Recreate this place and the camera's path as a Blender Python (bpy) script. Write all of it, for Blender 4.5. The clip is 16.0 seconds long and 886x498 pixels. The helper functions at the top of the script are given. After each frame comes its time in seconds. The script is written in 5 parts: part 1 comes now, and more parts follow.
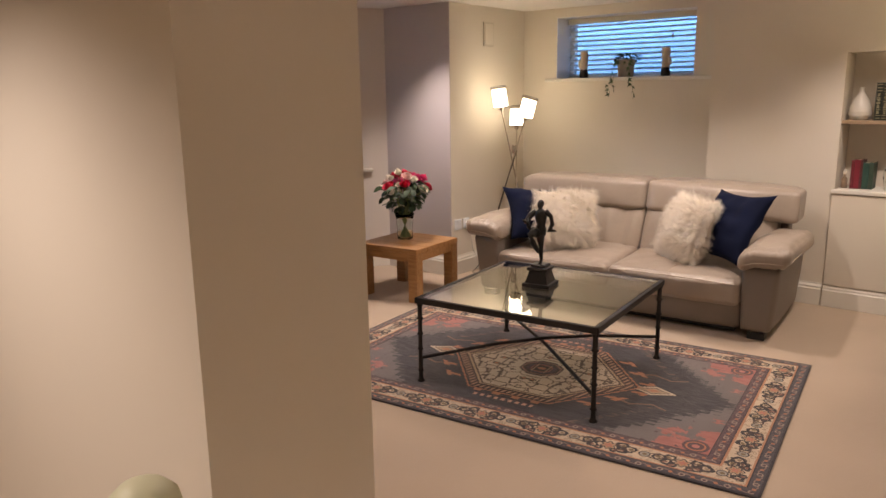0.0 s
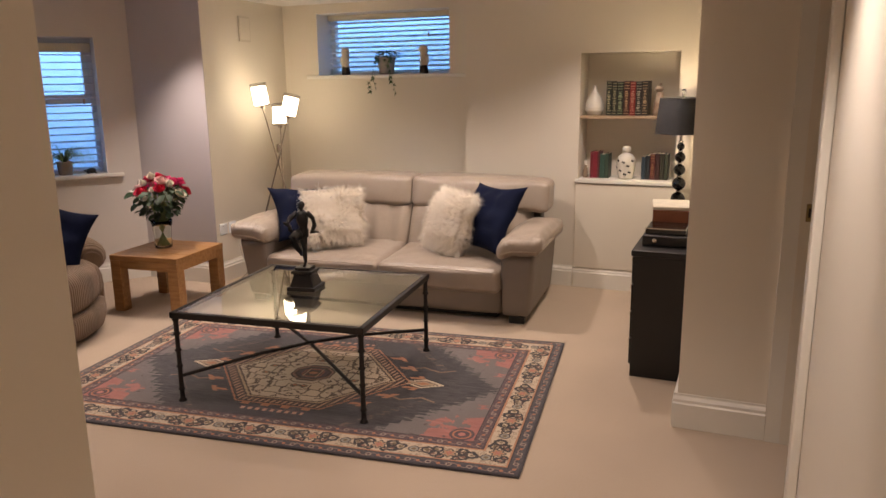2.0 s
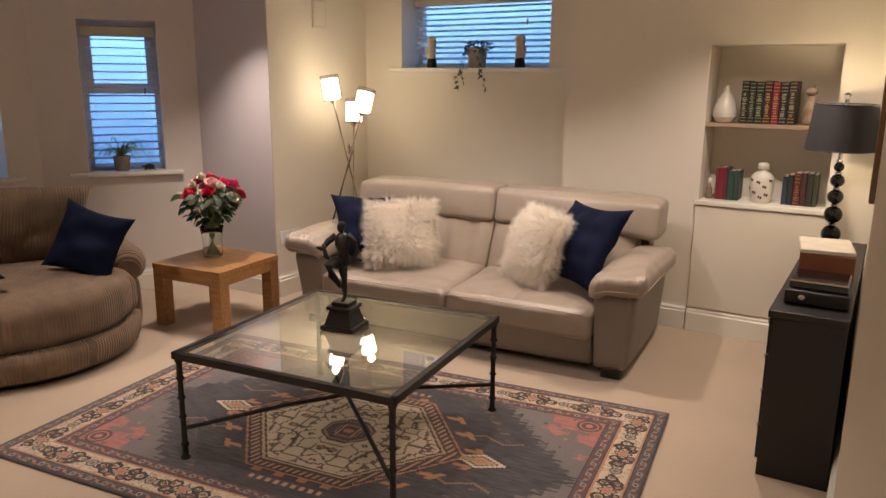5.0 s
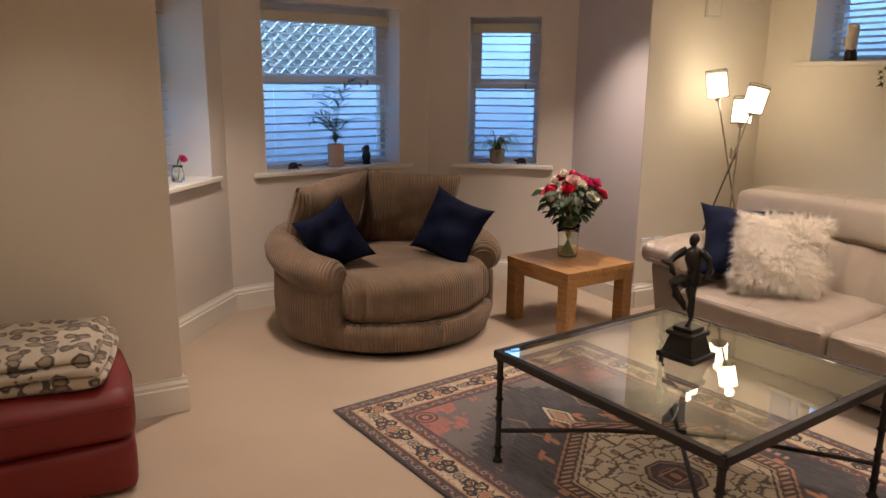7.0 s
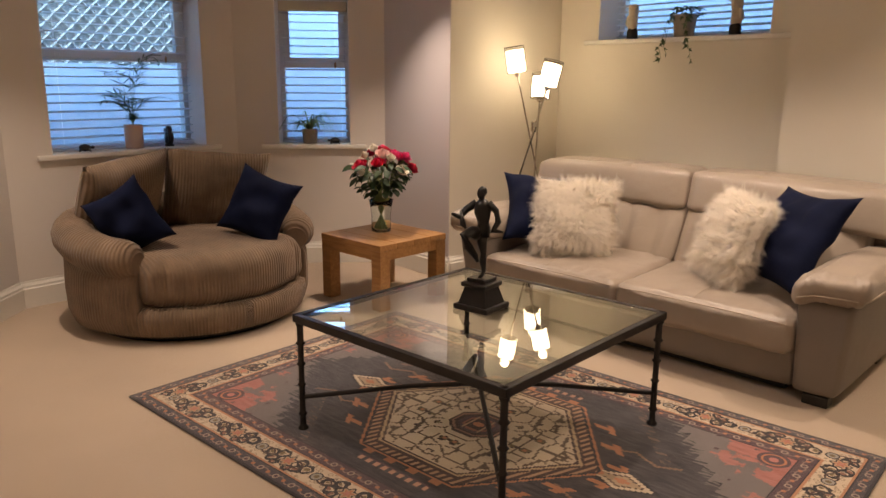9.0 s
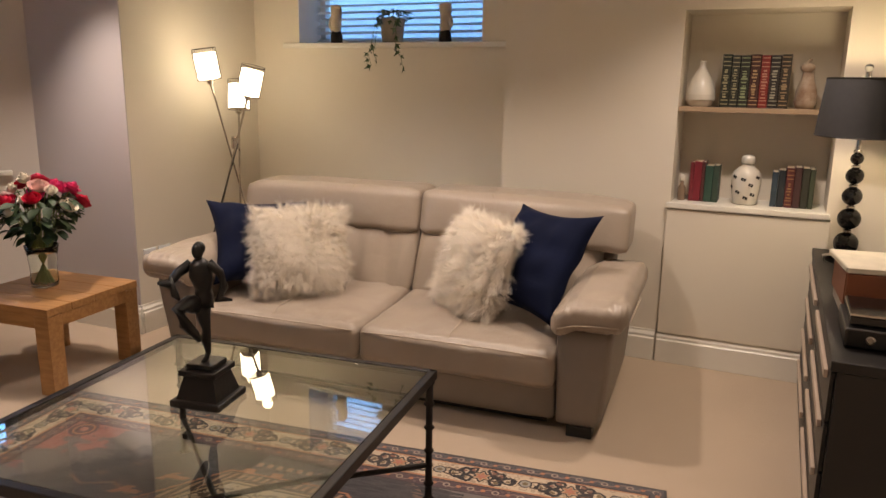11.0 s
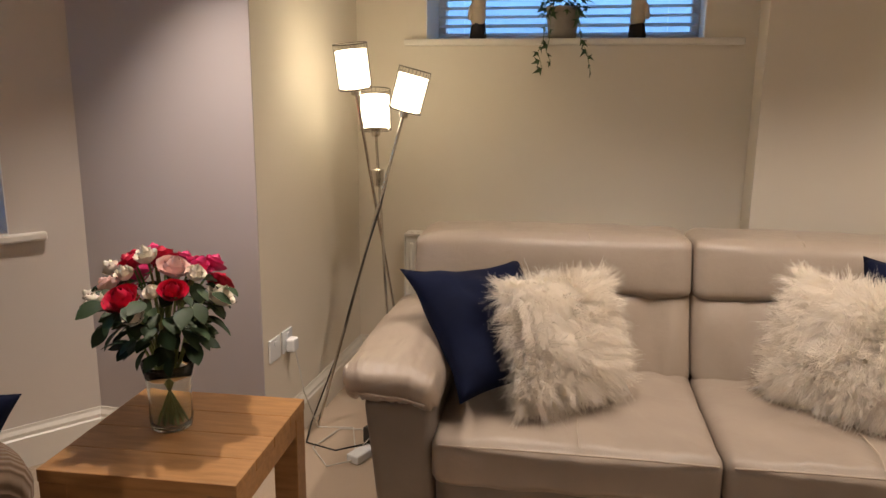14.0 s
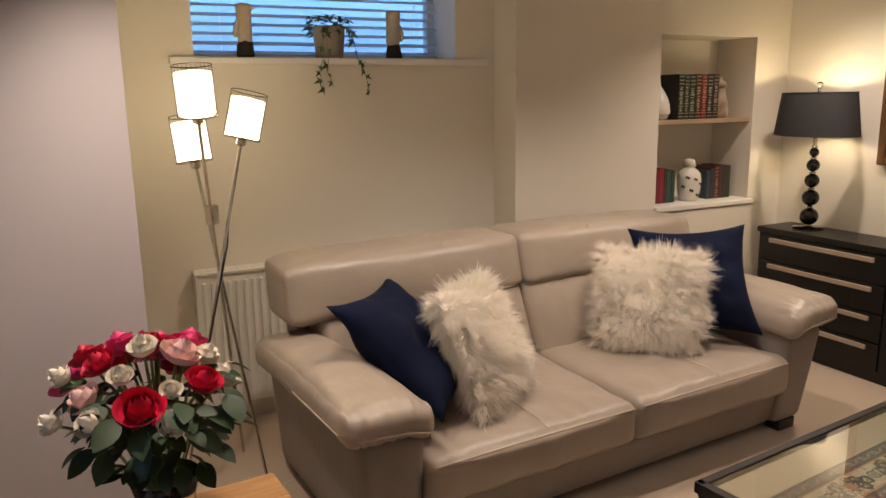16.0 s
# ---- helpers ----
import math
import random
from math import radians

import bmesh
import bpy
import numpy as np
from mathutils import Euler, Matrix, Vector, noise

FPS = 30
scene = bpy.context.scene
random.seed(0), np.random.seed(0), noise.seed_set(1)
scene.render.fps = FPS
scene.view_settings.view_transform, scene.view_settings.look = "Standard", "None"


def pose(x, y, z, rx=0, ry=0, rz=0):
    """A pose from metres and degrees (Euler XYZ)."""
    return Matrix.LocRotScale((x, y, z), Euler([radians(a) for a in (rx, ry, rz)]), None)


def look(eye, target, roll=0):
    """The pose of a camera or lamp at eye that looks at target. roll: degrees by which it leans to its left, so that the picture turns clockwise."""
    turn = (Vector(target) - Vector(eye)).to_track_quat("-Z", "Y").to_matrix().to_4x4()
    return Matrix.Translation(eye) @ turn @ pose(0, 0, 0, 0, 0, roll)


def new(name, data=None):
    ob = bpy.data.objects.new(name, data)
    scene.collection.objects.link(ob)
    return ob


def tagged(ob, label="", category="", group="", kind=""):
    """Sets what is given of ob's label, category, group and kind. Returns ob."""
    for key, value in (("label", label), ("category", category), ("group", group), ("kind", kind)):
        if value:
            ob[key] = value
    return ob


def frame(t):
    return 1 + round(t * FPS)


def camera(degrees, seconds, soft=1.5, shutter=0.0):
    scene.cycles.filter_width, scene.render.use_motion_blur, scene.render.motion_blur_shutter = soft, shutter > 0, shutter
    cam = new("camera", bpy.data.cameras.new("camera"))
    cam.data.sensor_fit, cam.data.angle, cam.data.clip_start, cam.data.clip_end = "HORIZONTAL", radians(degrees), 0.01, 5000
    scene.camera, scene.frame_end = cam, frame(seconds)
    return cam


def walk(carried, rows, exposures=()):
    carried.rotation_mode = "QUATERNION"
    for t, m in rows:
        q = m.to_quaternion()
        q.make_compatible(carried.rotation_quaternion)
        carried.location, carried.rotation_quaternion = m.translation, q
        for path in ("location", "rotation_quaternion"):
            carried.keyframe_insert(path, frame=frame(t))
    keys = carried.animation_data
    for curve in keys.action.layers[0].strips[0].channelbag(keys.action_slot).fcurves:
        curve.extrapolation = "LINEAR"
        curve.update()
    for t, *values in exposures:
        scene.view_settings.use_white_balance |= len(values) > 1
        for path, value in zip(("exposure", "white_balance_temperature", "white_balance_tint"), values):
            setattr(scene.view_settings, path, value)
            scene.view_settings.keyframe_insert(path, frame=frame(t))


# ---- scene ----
cam = camera(61.8, 16.0)
PATH = [
    (0, (6.363, 4.296, 1.479), (5.128, 5.812, 1.059), -0.8),
    (0.5, (6.381, 4.294, 1.487), (5.303, 5.926, 1.064), -0.7),
    (1, (6.378, 4.306, 1.494), (5.43, 6.013, 1.063), -0.8),
    (1.5, (6.41, 4.33, 1.497), (5.571, 6.094, 1.064), -0.8),
    (2, (6.43, 4.418, 1.489), (5.685, 6.222, 1.051), -0.7),
    (2.5, (6.421, 4.533, 1.498), (5.695, 6.341, 1.048), -0.5),
    (3, (6.358, 4.694, 1.518), (5.584, 6.477, 1.048), -0.3),
    (3.2, (6.34, 4.729, 1.512), (5.556, 6.511, 1.05), -0.2),
    (5.3, (6.204, 5.368, 1.475), (5.112, 6.982, 1.027), 0.4),
    (5.5, (6.172, 5.45, 1.467), (5.007, 7.012, 1.016), 0.3),
    (6, (6.147, 5.519, 1.461), (4.72, 6.845, 1.009), 0.5),
    (6.5, (6.141, 5.55, 1.45), (4.536, 6.657, 1.001), 0.6),
    (7, (6.138, 5.565, 1.433), (4.436, 6.515, 0.984), 0.6),
    (7.5, (6.152, 5.592, 1.401), (4.418, 6.482, 0.955), 0.6),
    (8, (6.191, 5.627, 1.316), (4.455, 6.515, 0.872), 0.6),
    (8.5, (6.235, 5.662, 1.278), (4.567, 6.671, 0.835), 0.5),
    (9, (6.251, 5.702, 1.285), (4.791, 6.995, 0.842), 0.5),
    (9.5, (6.223, 5.743, 1.284), (5.018, 7.275, 0.839), 0.4),
    (9.7, (6.204, 5.763, 1.287), (5.064, 7.344, 0.842), 0.4),
    (11.8, (5.336, 6.228, 1.356), (4.628, 8.05, 0.933), 1.0),
    (12, (5.234, 6.245, 1.355), (4.527, 8.068, 0.936), 1.0),
    (12.5, (4.911, 6.308, 1.354), (4.202, 8.13, 0.933), 0.9),
    (13, (4.54, 6.431, 1.356), (3.833, 8.255, 0.938), 1.1),
    (13.5, (4.189, 6.471, 1.348), (3.547, 8.321, 0.938), 1.0),
    (14, (3.88, 6.593, 1.334), (3.454, 8.502, 0.917), 0.6),
    (14.5, (3.562, 6.696, 1.381), (3.506, 8.653, 0.969), 0.3),
    (15, (3.192, 6.742, 1.401), (3.573, 8.663, 0.994), -0.2),
    (15.5, (2.873, 6.73, 1.372), (3.556, 8.567, 0.972), -0.7),
    (16, (2.607, 6.728, 1.389), (3.46, 8.492, 0.986), -0.9),
]
walk(cam, [(t, look(eye, target, roll)) for t, eye, target, roll in PATH], exposures=[(0, 1.1, 6500, 14), (3, 1.08, 6500, 14), (5.5, 1.06, 6550, 12), (7.5, 1.06, 6900, 13), (9.5, 1.05, 7300, 14), (12, 0.90, 6500, 10), (16, 0.86, 6700, 9)])

# ---- world and lights ----
world = bpy.data.worlds.new("dusk_sky")
scene.world = world
world.use_nodes = True
wn = world.node_tree.nodes
sky = wn.new("ShaderNodeTexSky")
sky.sky_type, sky.sun_disc = "NISHITA", False
sky.sun_elevation, sky.sun_rotation = radians(38), radians(120)
dusk = wn.new("ShaderNodeMix")
dusk.data_type, dusk.blend_type = "RGBA", "MULTIPLY"
dusk.inputs[0].default_value, dusk.inputs[7].default_value = 1.0, (0.48, 0.74, 1.0, 1)
world.node_tree.links.new(sky.outputs[0], dusk.inputs[6])
world.node_tree.links.new(dusk.outputs[2], wn["Background"].inputs[0])
wn["Background"].inputs[1].default_value = 0.70
sun = new("sun", bpy.data.lights.new("sun", "SUN"))
sun.data.energy, sun.data.angle, sun.data.color = 1.9, radians(20), (0.30, 0.56, 1.0)
sun.matrix_world = look((0, 0, 0), (-0.6, 0.35, -0.7))

WARM = (1.0, 0.835, 0.72)
CEIL = 2.13


def downlight_or_fill(x, y, watts, cone=95, color=WARM, z=CEIL - 0.02):
    d = bpy.data.lights.new("downlight_or_fill", "SPOT")
    d.energy, d.color, d.spot_size, d.spot_blend, d.shadow_soft_size = watts, color, radians(cone), 0.9, 0.03
    ob = new("downlight_or_fill", d)
    ob.matrix_world = look((x, y, z), (x, y + 0.001, 0))
    return ob


# no fittings; the rug-front and doorway spots are added only to brighten those areas
for x, y, w, c in [(5.66, 9.00, 34, 126), (5.6, 7.5, 14, 112), (3.70, 8.80, 26, 114), (4.48, 8.55, 35, 118), (4.25, 6.85, 20, 108), (2.70, 8.47, 44, 88),
                   (2.62, 6.55, 40, 102), (3.7, 5.7, 8, 115), (5.2, 5.9, 14, 122), (4.55, 4.25, 44, 125), (6.0, 3.6, 24, 120), (6.36, 6.15, 32, 92)]:
    downlight_or_fill(x, y, w, c)


# ---- materials ----
def mat(name, color, rough=0.6, metal=0.0, var=0.12, scale=6.0, bump=0.0, bscale=120.0, spec=0.5, coat=0.0, second=None, sheen=0.0, stretch=(1, 1, 1)):
    m = bpy.data.materials.new(name)
    m.use_nodes = True
    n, ln = m.node_tree.nodes, m.node_tree.links
    b = n["Principled BSDF"]
    b.inputs["Roughness"].default_value, b.inputs["Metallic"].default_value = rough, metal
    b.inputs["Specular IOR Level"].default_value, b.inputs["Coat Weight"].default_value = spec, coat
    b.inputs["Sheen Weight"].default_value = sheen
    co = n.new("ShaderNodeTexCoord")
    mp = n.new("ShaderNodeMapping")
    mp.inputs["Scale"].default_value = stretch
    ln.new(co.outputs["Object"], mp.inputs[0])
    a, f = n.new("ShaderNodeTexNoise"), n.new("ShaderNodeTexNoise")
    a.inputs["Scale"].default_value, a.inputs["Detail"].default_value = scale, 5
    f.inputs["Scale"].default_value, f.inputs["Detail"].default_value = bscale, 3
    ln.new(mp.outputs[0], a.inputs[0])
    ln.new(mp.outputs[0], f.inputs[0])
    mix = n.new("ShaderNodeMix")
    mix.data_type = "RGBA"
    dark = second or tuple(c * (1 - var) for c in color)
    mix.inputs[6].default_value, mix.inputs[7].default_value = (*dark, 1), (*color, 1)
    r = n.new("ShaderNodeMapRange")
    r.inputs[1].default_value, r.inputs[2].default_value = 0.35, 0.65
    ln.new(a.outputs[0], r.inputs[0])
    fine = n.new("ShaderNodeMix")
    fine.inputs[0].default_value = 0.3
    ln.new(r.outputs[0], fine.inputs[2])
    ln.new(f.outputs[0], fine.inputs[3])
    ln.new(fine.outputs[0], mix.inputs[0])
    ln.new(mix.outputs[2], b.inputs["Base Color"])
    if bump:
        bp = n.new("ShaderNodeBump")
        bp.inputs["Strength"].default_value, bp.inputs["Distance"].default_value = bump, 0.004
        ln.new(f.outputs[0], bp.inputs["Height"])
        ln.new(bp.outputs[0], b.inputs["Normal"])
    return m


def glow(name, color, strength):
    m = bpy.data.materials.new(name)
    m.use_nodes = True
    b = m.node_tree.nodes["Principled BSDF"]
    b.inputs["Base Color"].default_value = (0.85, 0.8, 0.7, 1)
    b.inputs["Emission Color"].default_value, b.inputs["Emission Strength"].default_value = (*color, 1), strength
    return m


def glass(name, tint=(0.95, 1, 0.97), rough=0.0):
    m = bpy.data.materials.new(name)
    m.use_nodes = True
    b = m.node_tree.nodes["Principled BSDF"]
    b.inputs["Base Color"].default_value = (*tint, 1)
    b.inputs["Transmission Weight"].default_value, b.inputs["Roughness"].default_value, b.inputs["IOR"].default_value = 1, rough, 1.48
    return m


def corduroy(name, color, pitch=1.0):
    """Ribs follow the mesh's own rib coordinate."""
    m = mat(name, color, 0.95, var=0.45, scale=7, sheen=0.12)
    n, ln = m.node_tree.nodes, m.node_tree.links
    at = n.new("ShaderNodeAttribute")
    at.attribute_name = "rib"
    k = n.new("ShaderNodeMath")
    k.operation = "MULTIPLY"
    k.inputs[1].default_value = 2 * math.pi * pitch
    s = n.new("ShaderNodeMath")
    s.operation = "SINE"
    ln.new(at.outputs["Fac"], k.inputs[0])
    ln.new(k.outputs[0], s.inputs[0])
    bp = n.new("ShaderNodeBump")
    bp.inputs["Strength"].default_value, bp.inputs["Distance"].default_value = 0.8, 0.003
    ln.new(s.outputs[0], bp.inputs["Height"])
    ln.new(bp.outputs[0], n["Principled BSDF"].inputs["Normal"])
    return m


PAINT = mat("cream_wall_paint", (0.76, 0.70, 0.60), 0.75, var=0.04, scale=1.3, bump=0.06, bscale=260)
BAYP = mat("pale_greige_wall_paint", (0.70, 0.645, 0.59), 0.75, var=0.04, scale=1.3, bump=0.06, bscale=260)
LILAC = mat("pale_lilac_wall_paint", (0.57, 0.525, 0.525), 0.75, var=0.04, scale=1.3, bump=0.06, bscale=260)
CEILP = mat("white_ceiling_paint", (0.82, 0.80, 0.76), 0.8, var=0.03, scale=1.2, bump=0.05, bscale=240)
TRIM = mat("white_gloss_trim", (0.80, 0.77, 0.70), 0.32, var=0.04, scale=4, bump=0.03, bscale=60)
UPVC = mat("white_window_plastic", (0.80, 0.82, 0.84), 0.25, var=0.03, scale=5)
CARPET = mat("beige_wool_carpet", (0.55, 0.43, 0.315), 0.97, var=0.15, scale=1.7, bump=0.9, bscale=420, sheen=0.25)
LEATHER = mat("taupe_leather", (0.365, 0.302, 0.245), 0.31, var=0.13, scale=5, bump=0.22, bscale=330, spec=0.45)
# same hide with shade put into the colour, for base, arms and back
LEATHER_SHADE = mat("taupe_leather_shaded", (0.235, 0.200, 0.172), 0.42, var=0.12, scale=5, bump=0.22, bscale=330, spec=0.4)
for hide in (LEATHER, LEATHER_SHADE):
    hn, hl = hide.node_tree.nodes, hide.node_tree.links
    fold, rel, co_ = hn.new("ShaderNodeTexNoise"), hn.new("ShaderNodeBump"), hn.new("ShaderNodeTexCoord")
    fold.inputs["Scale"].default_value, fold.inputs["Detail"].default_value, fold.inputs["Distortion"].default_value = 11.0, 4.0, 0.8
    rel.inputs["Strength"].default_value, rel.inputs["Distance"].default_value = 0.30, 0.012
    hl.new(co_.outputs["Object"], fold.inputs["Vector"])
    hl.new(fold.outputs[0], rel.inputs["Height"])
    fine_bump = next(k for k in hn if k.bl_idname == "ShaderNodeBump" and k != rel)
    hl.new(rel.outputs[0], fine_bump.inputs["Normal"])
STITCH = mat("pale_stitching", (0.46, 0.38, 0.30), 0.7)
BLACK = mat("black_plastic", (0.012, 0.011, 0.010), 0.4, var=0.3)
IRON = mat("dark_bronzed_iron", (0.016, 0.012, 0.010), 0.45, metal=0.2, var=0.4, scale=25, bump=0.15, bscale=160)
BRONZE = mat("black_bronze", (0.008, 0.006, 0.005), 0.38, metal=0.0, var=0.5, scale=30, bump=0.2, bscale=90)
MARBLE = mat("black_marble", (0.010, 0.010, 0.010), 0.10, var=0.5, scale=16, spec=0.6)
OAK = mat("honey_oak", (0.44, 0.235, 0.095), 0.38, second=(0.29, 0.145, 0.055), scale=9, bump=0.12, bscale=60, stretch=(1, 7, 7), spec=0.45)
CORD = corduroy("brown_corduroy", (0.240, 0.162, 0.105))
NAVY = mat("navy_velvet", (0.0038, 0.0075, 0.030), 0.85, spec=0.15, var=0.35, scale=7, bump=0.2, bscale=40)
FUR = mat("cream_faux_fur", (0.94, 0.89, 0.82), 0.8, var=0.06, scale=14)
fn, fl = FUR.node_tree.nodes, FUR.node_tree.links
soft_light, blend = fn.new("ShaderNodeBsdfTranslucent"), fn.new("ShaderNodeMixShader")
soft_light.inputs[0].default_value, blend.inputs[0].default_value = (0.98, 0.94, 0.87, 1), 0.55
fl.new(fn["Principled BSDF"].outputs[0], blend.inputs[1])
fl.new(soft_light.outputs[0], blend.inputs[2])
fl.new(blend.outputs[0], fn["Material Output"].inputs[0])
CHROME = mat("brushed_chrome", (0.62, 0.58, 0.52), 0.22, metal=1.0, var=0.1, scale=30)
SHADE = glow("lit_white_lamp_glass", (1.0, 0.84, 0.60), 3.6)
GLASS = glass("clear_glass")
TABLEGLASS = glass("greenish_table_glass", (0.88, 0.95, 0.90))
TABLEGLASS.node_tree.nodes["Principled BSDF"].inputs["IOR"].default_value = 2.05
EBONY = mat("black_stained_wood", (0.008, 0.0065, 0.006), 0.42, var=0.4, scale=9, stretch=(1, 6, 1), bump=0.05, bscale=80)
SLAT = mat("white_blind_slat", (0.80, 0.82, 0.84), 0.4, var=0.05)
sn, sl = SLAT.node_tree.nodes, SLAT.node_tree.links
thin, both = sn.new("ShaderNodeBsdfTranslucent"), sn.new("ShaderNodeMixShader")
thin.inputs[0].default_value, both.inputs[0].default_value = (0.85, 0.88, 0.90, 1), 0.55
sl.new(sn["Principled BSDF"].outputs[0], both.inputs[1])
sl.new(thin.outputs[0], both.inputs[2])
sl.new(both.outputs[0], sn["Material Output"].inputs[0])
RED = mat("red_leather", (0.21, 0.014, 0.012), 0.45, var=0.2, scale=5, bump=0.2, bscale=220)


# ---- mesh helpers ----
def join(*bms):
    out = bmesh.new()
    for b in bms:
        me = bpy.data.meshes.new("t")
        b.to_mesh(me)
        out.from_mesh(me)
        bpy.data.meshes.remove(me)
        b.free()
    return out


def place(bm, m):
    bm.transform(m)
    return bm


def box(lo, hi, bev=0.0, seg=2):
    bm = bmesh.new()
    bmesh.ops.create_cube(bm, size=1)
    for v in bm.verts:
        v.co = [(lo[i] + hi[i]) / 2 + v.co[i] * (hi[i] - lo[i]) for i in range(3)]
    if bev:
        bmesh.ops.bevel(bm, geom=bm.edges[:], offset=bev, segments=seg, affect="EDGES", profile=0.5)
    return bm


def lathe(profile, n=24, cap=True):
    """Turned body from (radius, height) pairs."""
    bm = bmesh.new()
    rings = [[bm.verts.new((r * math.cos(2 * math.pi * i / n), r * math.sin(2 * math.pi * i / n), z)) for i in range(n)] for r, z in profile]
    for a, b in zip(rings, rings[1:]):
        for i in range(n):
            bm.faces.new((a[i], a[(i + 1) % n], b[(i + 1) % n], b[i]))
    if cap:
        bm.faces.new(rings[0][::-1])
        bm.faces.new(rings[-1])
    return bm


def tube(points, r, n=8):
    """Round bar along points; r is one radius or one for each point."""
    pts = [Vector(p) for p in points]
    rs = [r] * len(pts) if not hasattr(r, "__len__") else r
    bm = bmesh.new()
    rings, up = [], Vector((0.13, 0.21, 1)).normalized()
    for i, p in enumerate(pts):
        d = (pts[min(i + 1, len(pts) - 1)] - pts[max(i - 1, 0)]).normalized()
        u = d.cross(up)
        u = u.normalized() if u.length > 0.05 else d.orthogonal().normalized()
        w = d.cross(u)
        rings.append([bm.verts.new(p + rs[i] * (u * math.cos(2 * math.pi * k / n) + w * math.sin(2 * math.pi * k / n))) for k in range(n)])
    for a, b in zip(rings, rings[1:]):
        for i in range(n):
            bm.faces.new((a[i], a[(i + 1) % n], b[(i + 1) % n], b[i]))
    bm.faces.new(rings[0][::-1])
    bm.faces.new(rings[-1])
    bmesh.ops.recalc_face_normals(bm, faces=bm.faces[:])
    return bm


def soft(lo, hi, r, n=10, puff=(0, 0, 0), wr=0.0, shape=None, ws=9.0):
    """Upholstered block: rounded edges, bulging sides, light creases."""
    bm = bmesh.new()
    bmesh.ops.create_cube(bm, size=2)
    bmesh.ops.subdivide_edges(bm, edges=bm.edges[:], cuts=n, use_grid_fill=True)
    c = Vector([(a + b) / 2 for a, b in zip(lo, hi)])
    h = Vector([(b - a) / 2 for a, b in zip(lo, hi)])
    for v in bm.verts:
        t = Vector([math.copysign(abs(q) ** 0.8, q) for q in v.co])
        p = Vector([t[i] * h[i] for i in range(3)])
        q = Vector([max(-(h[i] - r), min(h[i] - r, p[i])) for i in range(3)])
        d = p - q
        if d.length > 1e-6:
            p = q + d.normalized() * r
        for i in range(3):
            j, k = (i + 1) % 3, (i + 2) % 3
            p[i] += puff[i] * t[i] * max(0, 1 - t[j] ** 2) * max(0, 1 - t[k] ** 2)
        p += c
        if wr:
            p += Vector((0.3, 0.5, 1)) * wr * noise.noise(p * ws)
        v.co = shape(p) if shape else p
    for f in bm.faces:
        f.smooth = True
    return bm


def cushion(w, h, t, n=14, pinch=0.06, wr=0.012):
    """Scatter cushion standing in its own xz plane, seam all round, pointed corners."""
    bm = bmesh.new()
    for side in (-1, 1):
        grid = []
        for i in range(n + 1):
            row = []
            for j in range(n + 1):
                u, v = 2 * i / n - 1, 2 * j / n - 1
                body = ((1 - abs(u) ** 2.4) * (1 - abs(v) ** 2.4)) ** 0.55
                x = u * w / 2 * (1 - pinch * (1 - v * v) * abs(u))
                z = v * h / 2 * (1 - pinch * (1 - u * u) * abs(v))
                y = side * t / 2 * body + wr * noise.noise(Vector((x * 9, side * 3, z * 9))) * body * 2
                row.append(bm.verts.new((x, y, z)))
            grid.append(row)
        for i in range(n):
            for j in range(n):
                q = (grid[i][j], grid[i + 1][j], grid[i + 1][j + 1], grid[i][j + 1])
                bm.faces.new(q if side < 0 else q[::-1]).smooth = True
    bmesh.ops.remove_doubles(bm, verts=bm.verts[:], dist=0.0005)
    return bm


def smooth(bm):
    for f in bm.faces:
        f.smooth = True
    return bm


def part(name, bm, material, parent=None, label="", rib=None, kind=""):
    me = bpy.data.meshes.new(name)
    bm.to_mesh(me)
    bm.free()
    me.materials.append(material)
    if rib:
        a = me.attributes.new("rib", "FLOAT", "POINT")
        for i, v in enumerate(me.vertices):
            a.data[i].value = rib(v.co)
    ob = new(name, me)
    ob.parent = parent
    return tagged(ob, label, kind=kind)


def again(name, mesh, parent, m):
    """Another piece on a mesh that is already there."""
    ob = new(name, mesh)
    ob.parent = parent
    ob.matrix_local = m
    return ob


def thing(name, m, label, category, group=""):
    ob = new(name)
    ob.matrix_world = m
    ob.empty_display_size = 0.1
    return tagged(ob, label, category, group)


# ---- structure ----
def setting(name, bm, material, label=""):
    return part(name, bm, material, None, label, kind="structure")


def wall_bm(p0, p1, thick, z0=0.0, z1=CEIL, holes=()):
    """Wall whose room face runs from p0 to p1; thick goes to the left of that way. Holes: (u0, u1, z0, z1)."""
    d = Vector((p1[0] - p0[0], p1[1] - p0[1]))
    length, ang = d.length, math.atan2(d.y, d.x)
    bms, u = [], 0.0
    for a, b, c, e in sorted(holes):
        bms += [box((u, 0, z0), (a, thick, z1)), box((a, 0, e), (b, thick, z1))]
        if c > z0:
            bms.append(box((a, 0, z0), (b, thick, c)))
        u = b
    bms.append(box((u, 0, z0), (length, thick, z1)))
    bm = join(*bms)
    bmesh.ops.recalc_face_normals(bm, faces=bm.faces[:])
    return place(bm, Matrix.Translation((*p0, 0)) @ Matrix.Rotation(ang, 4, "Z"))


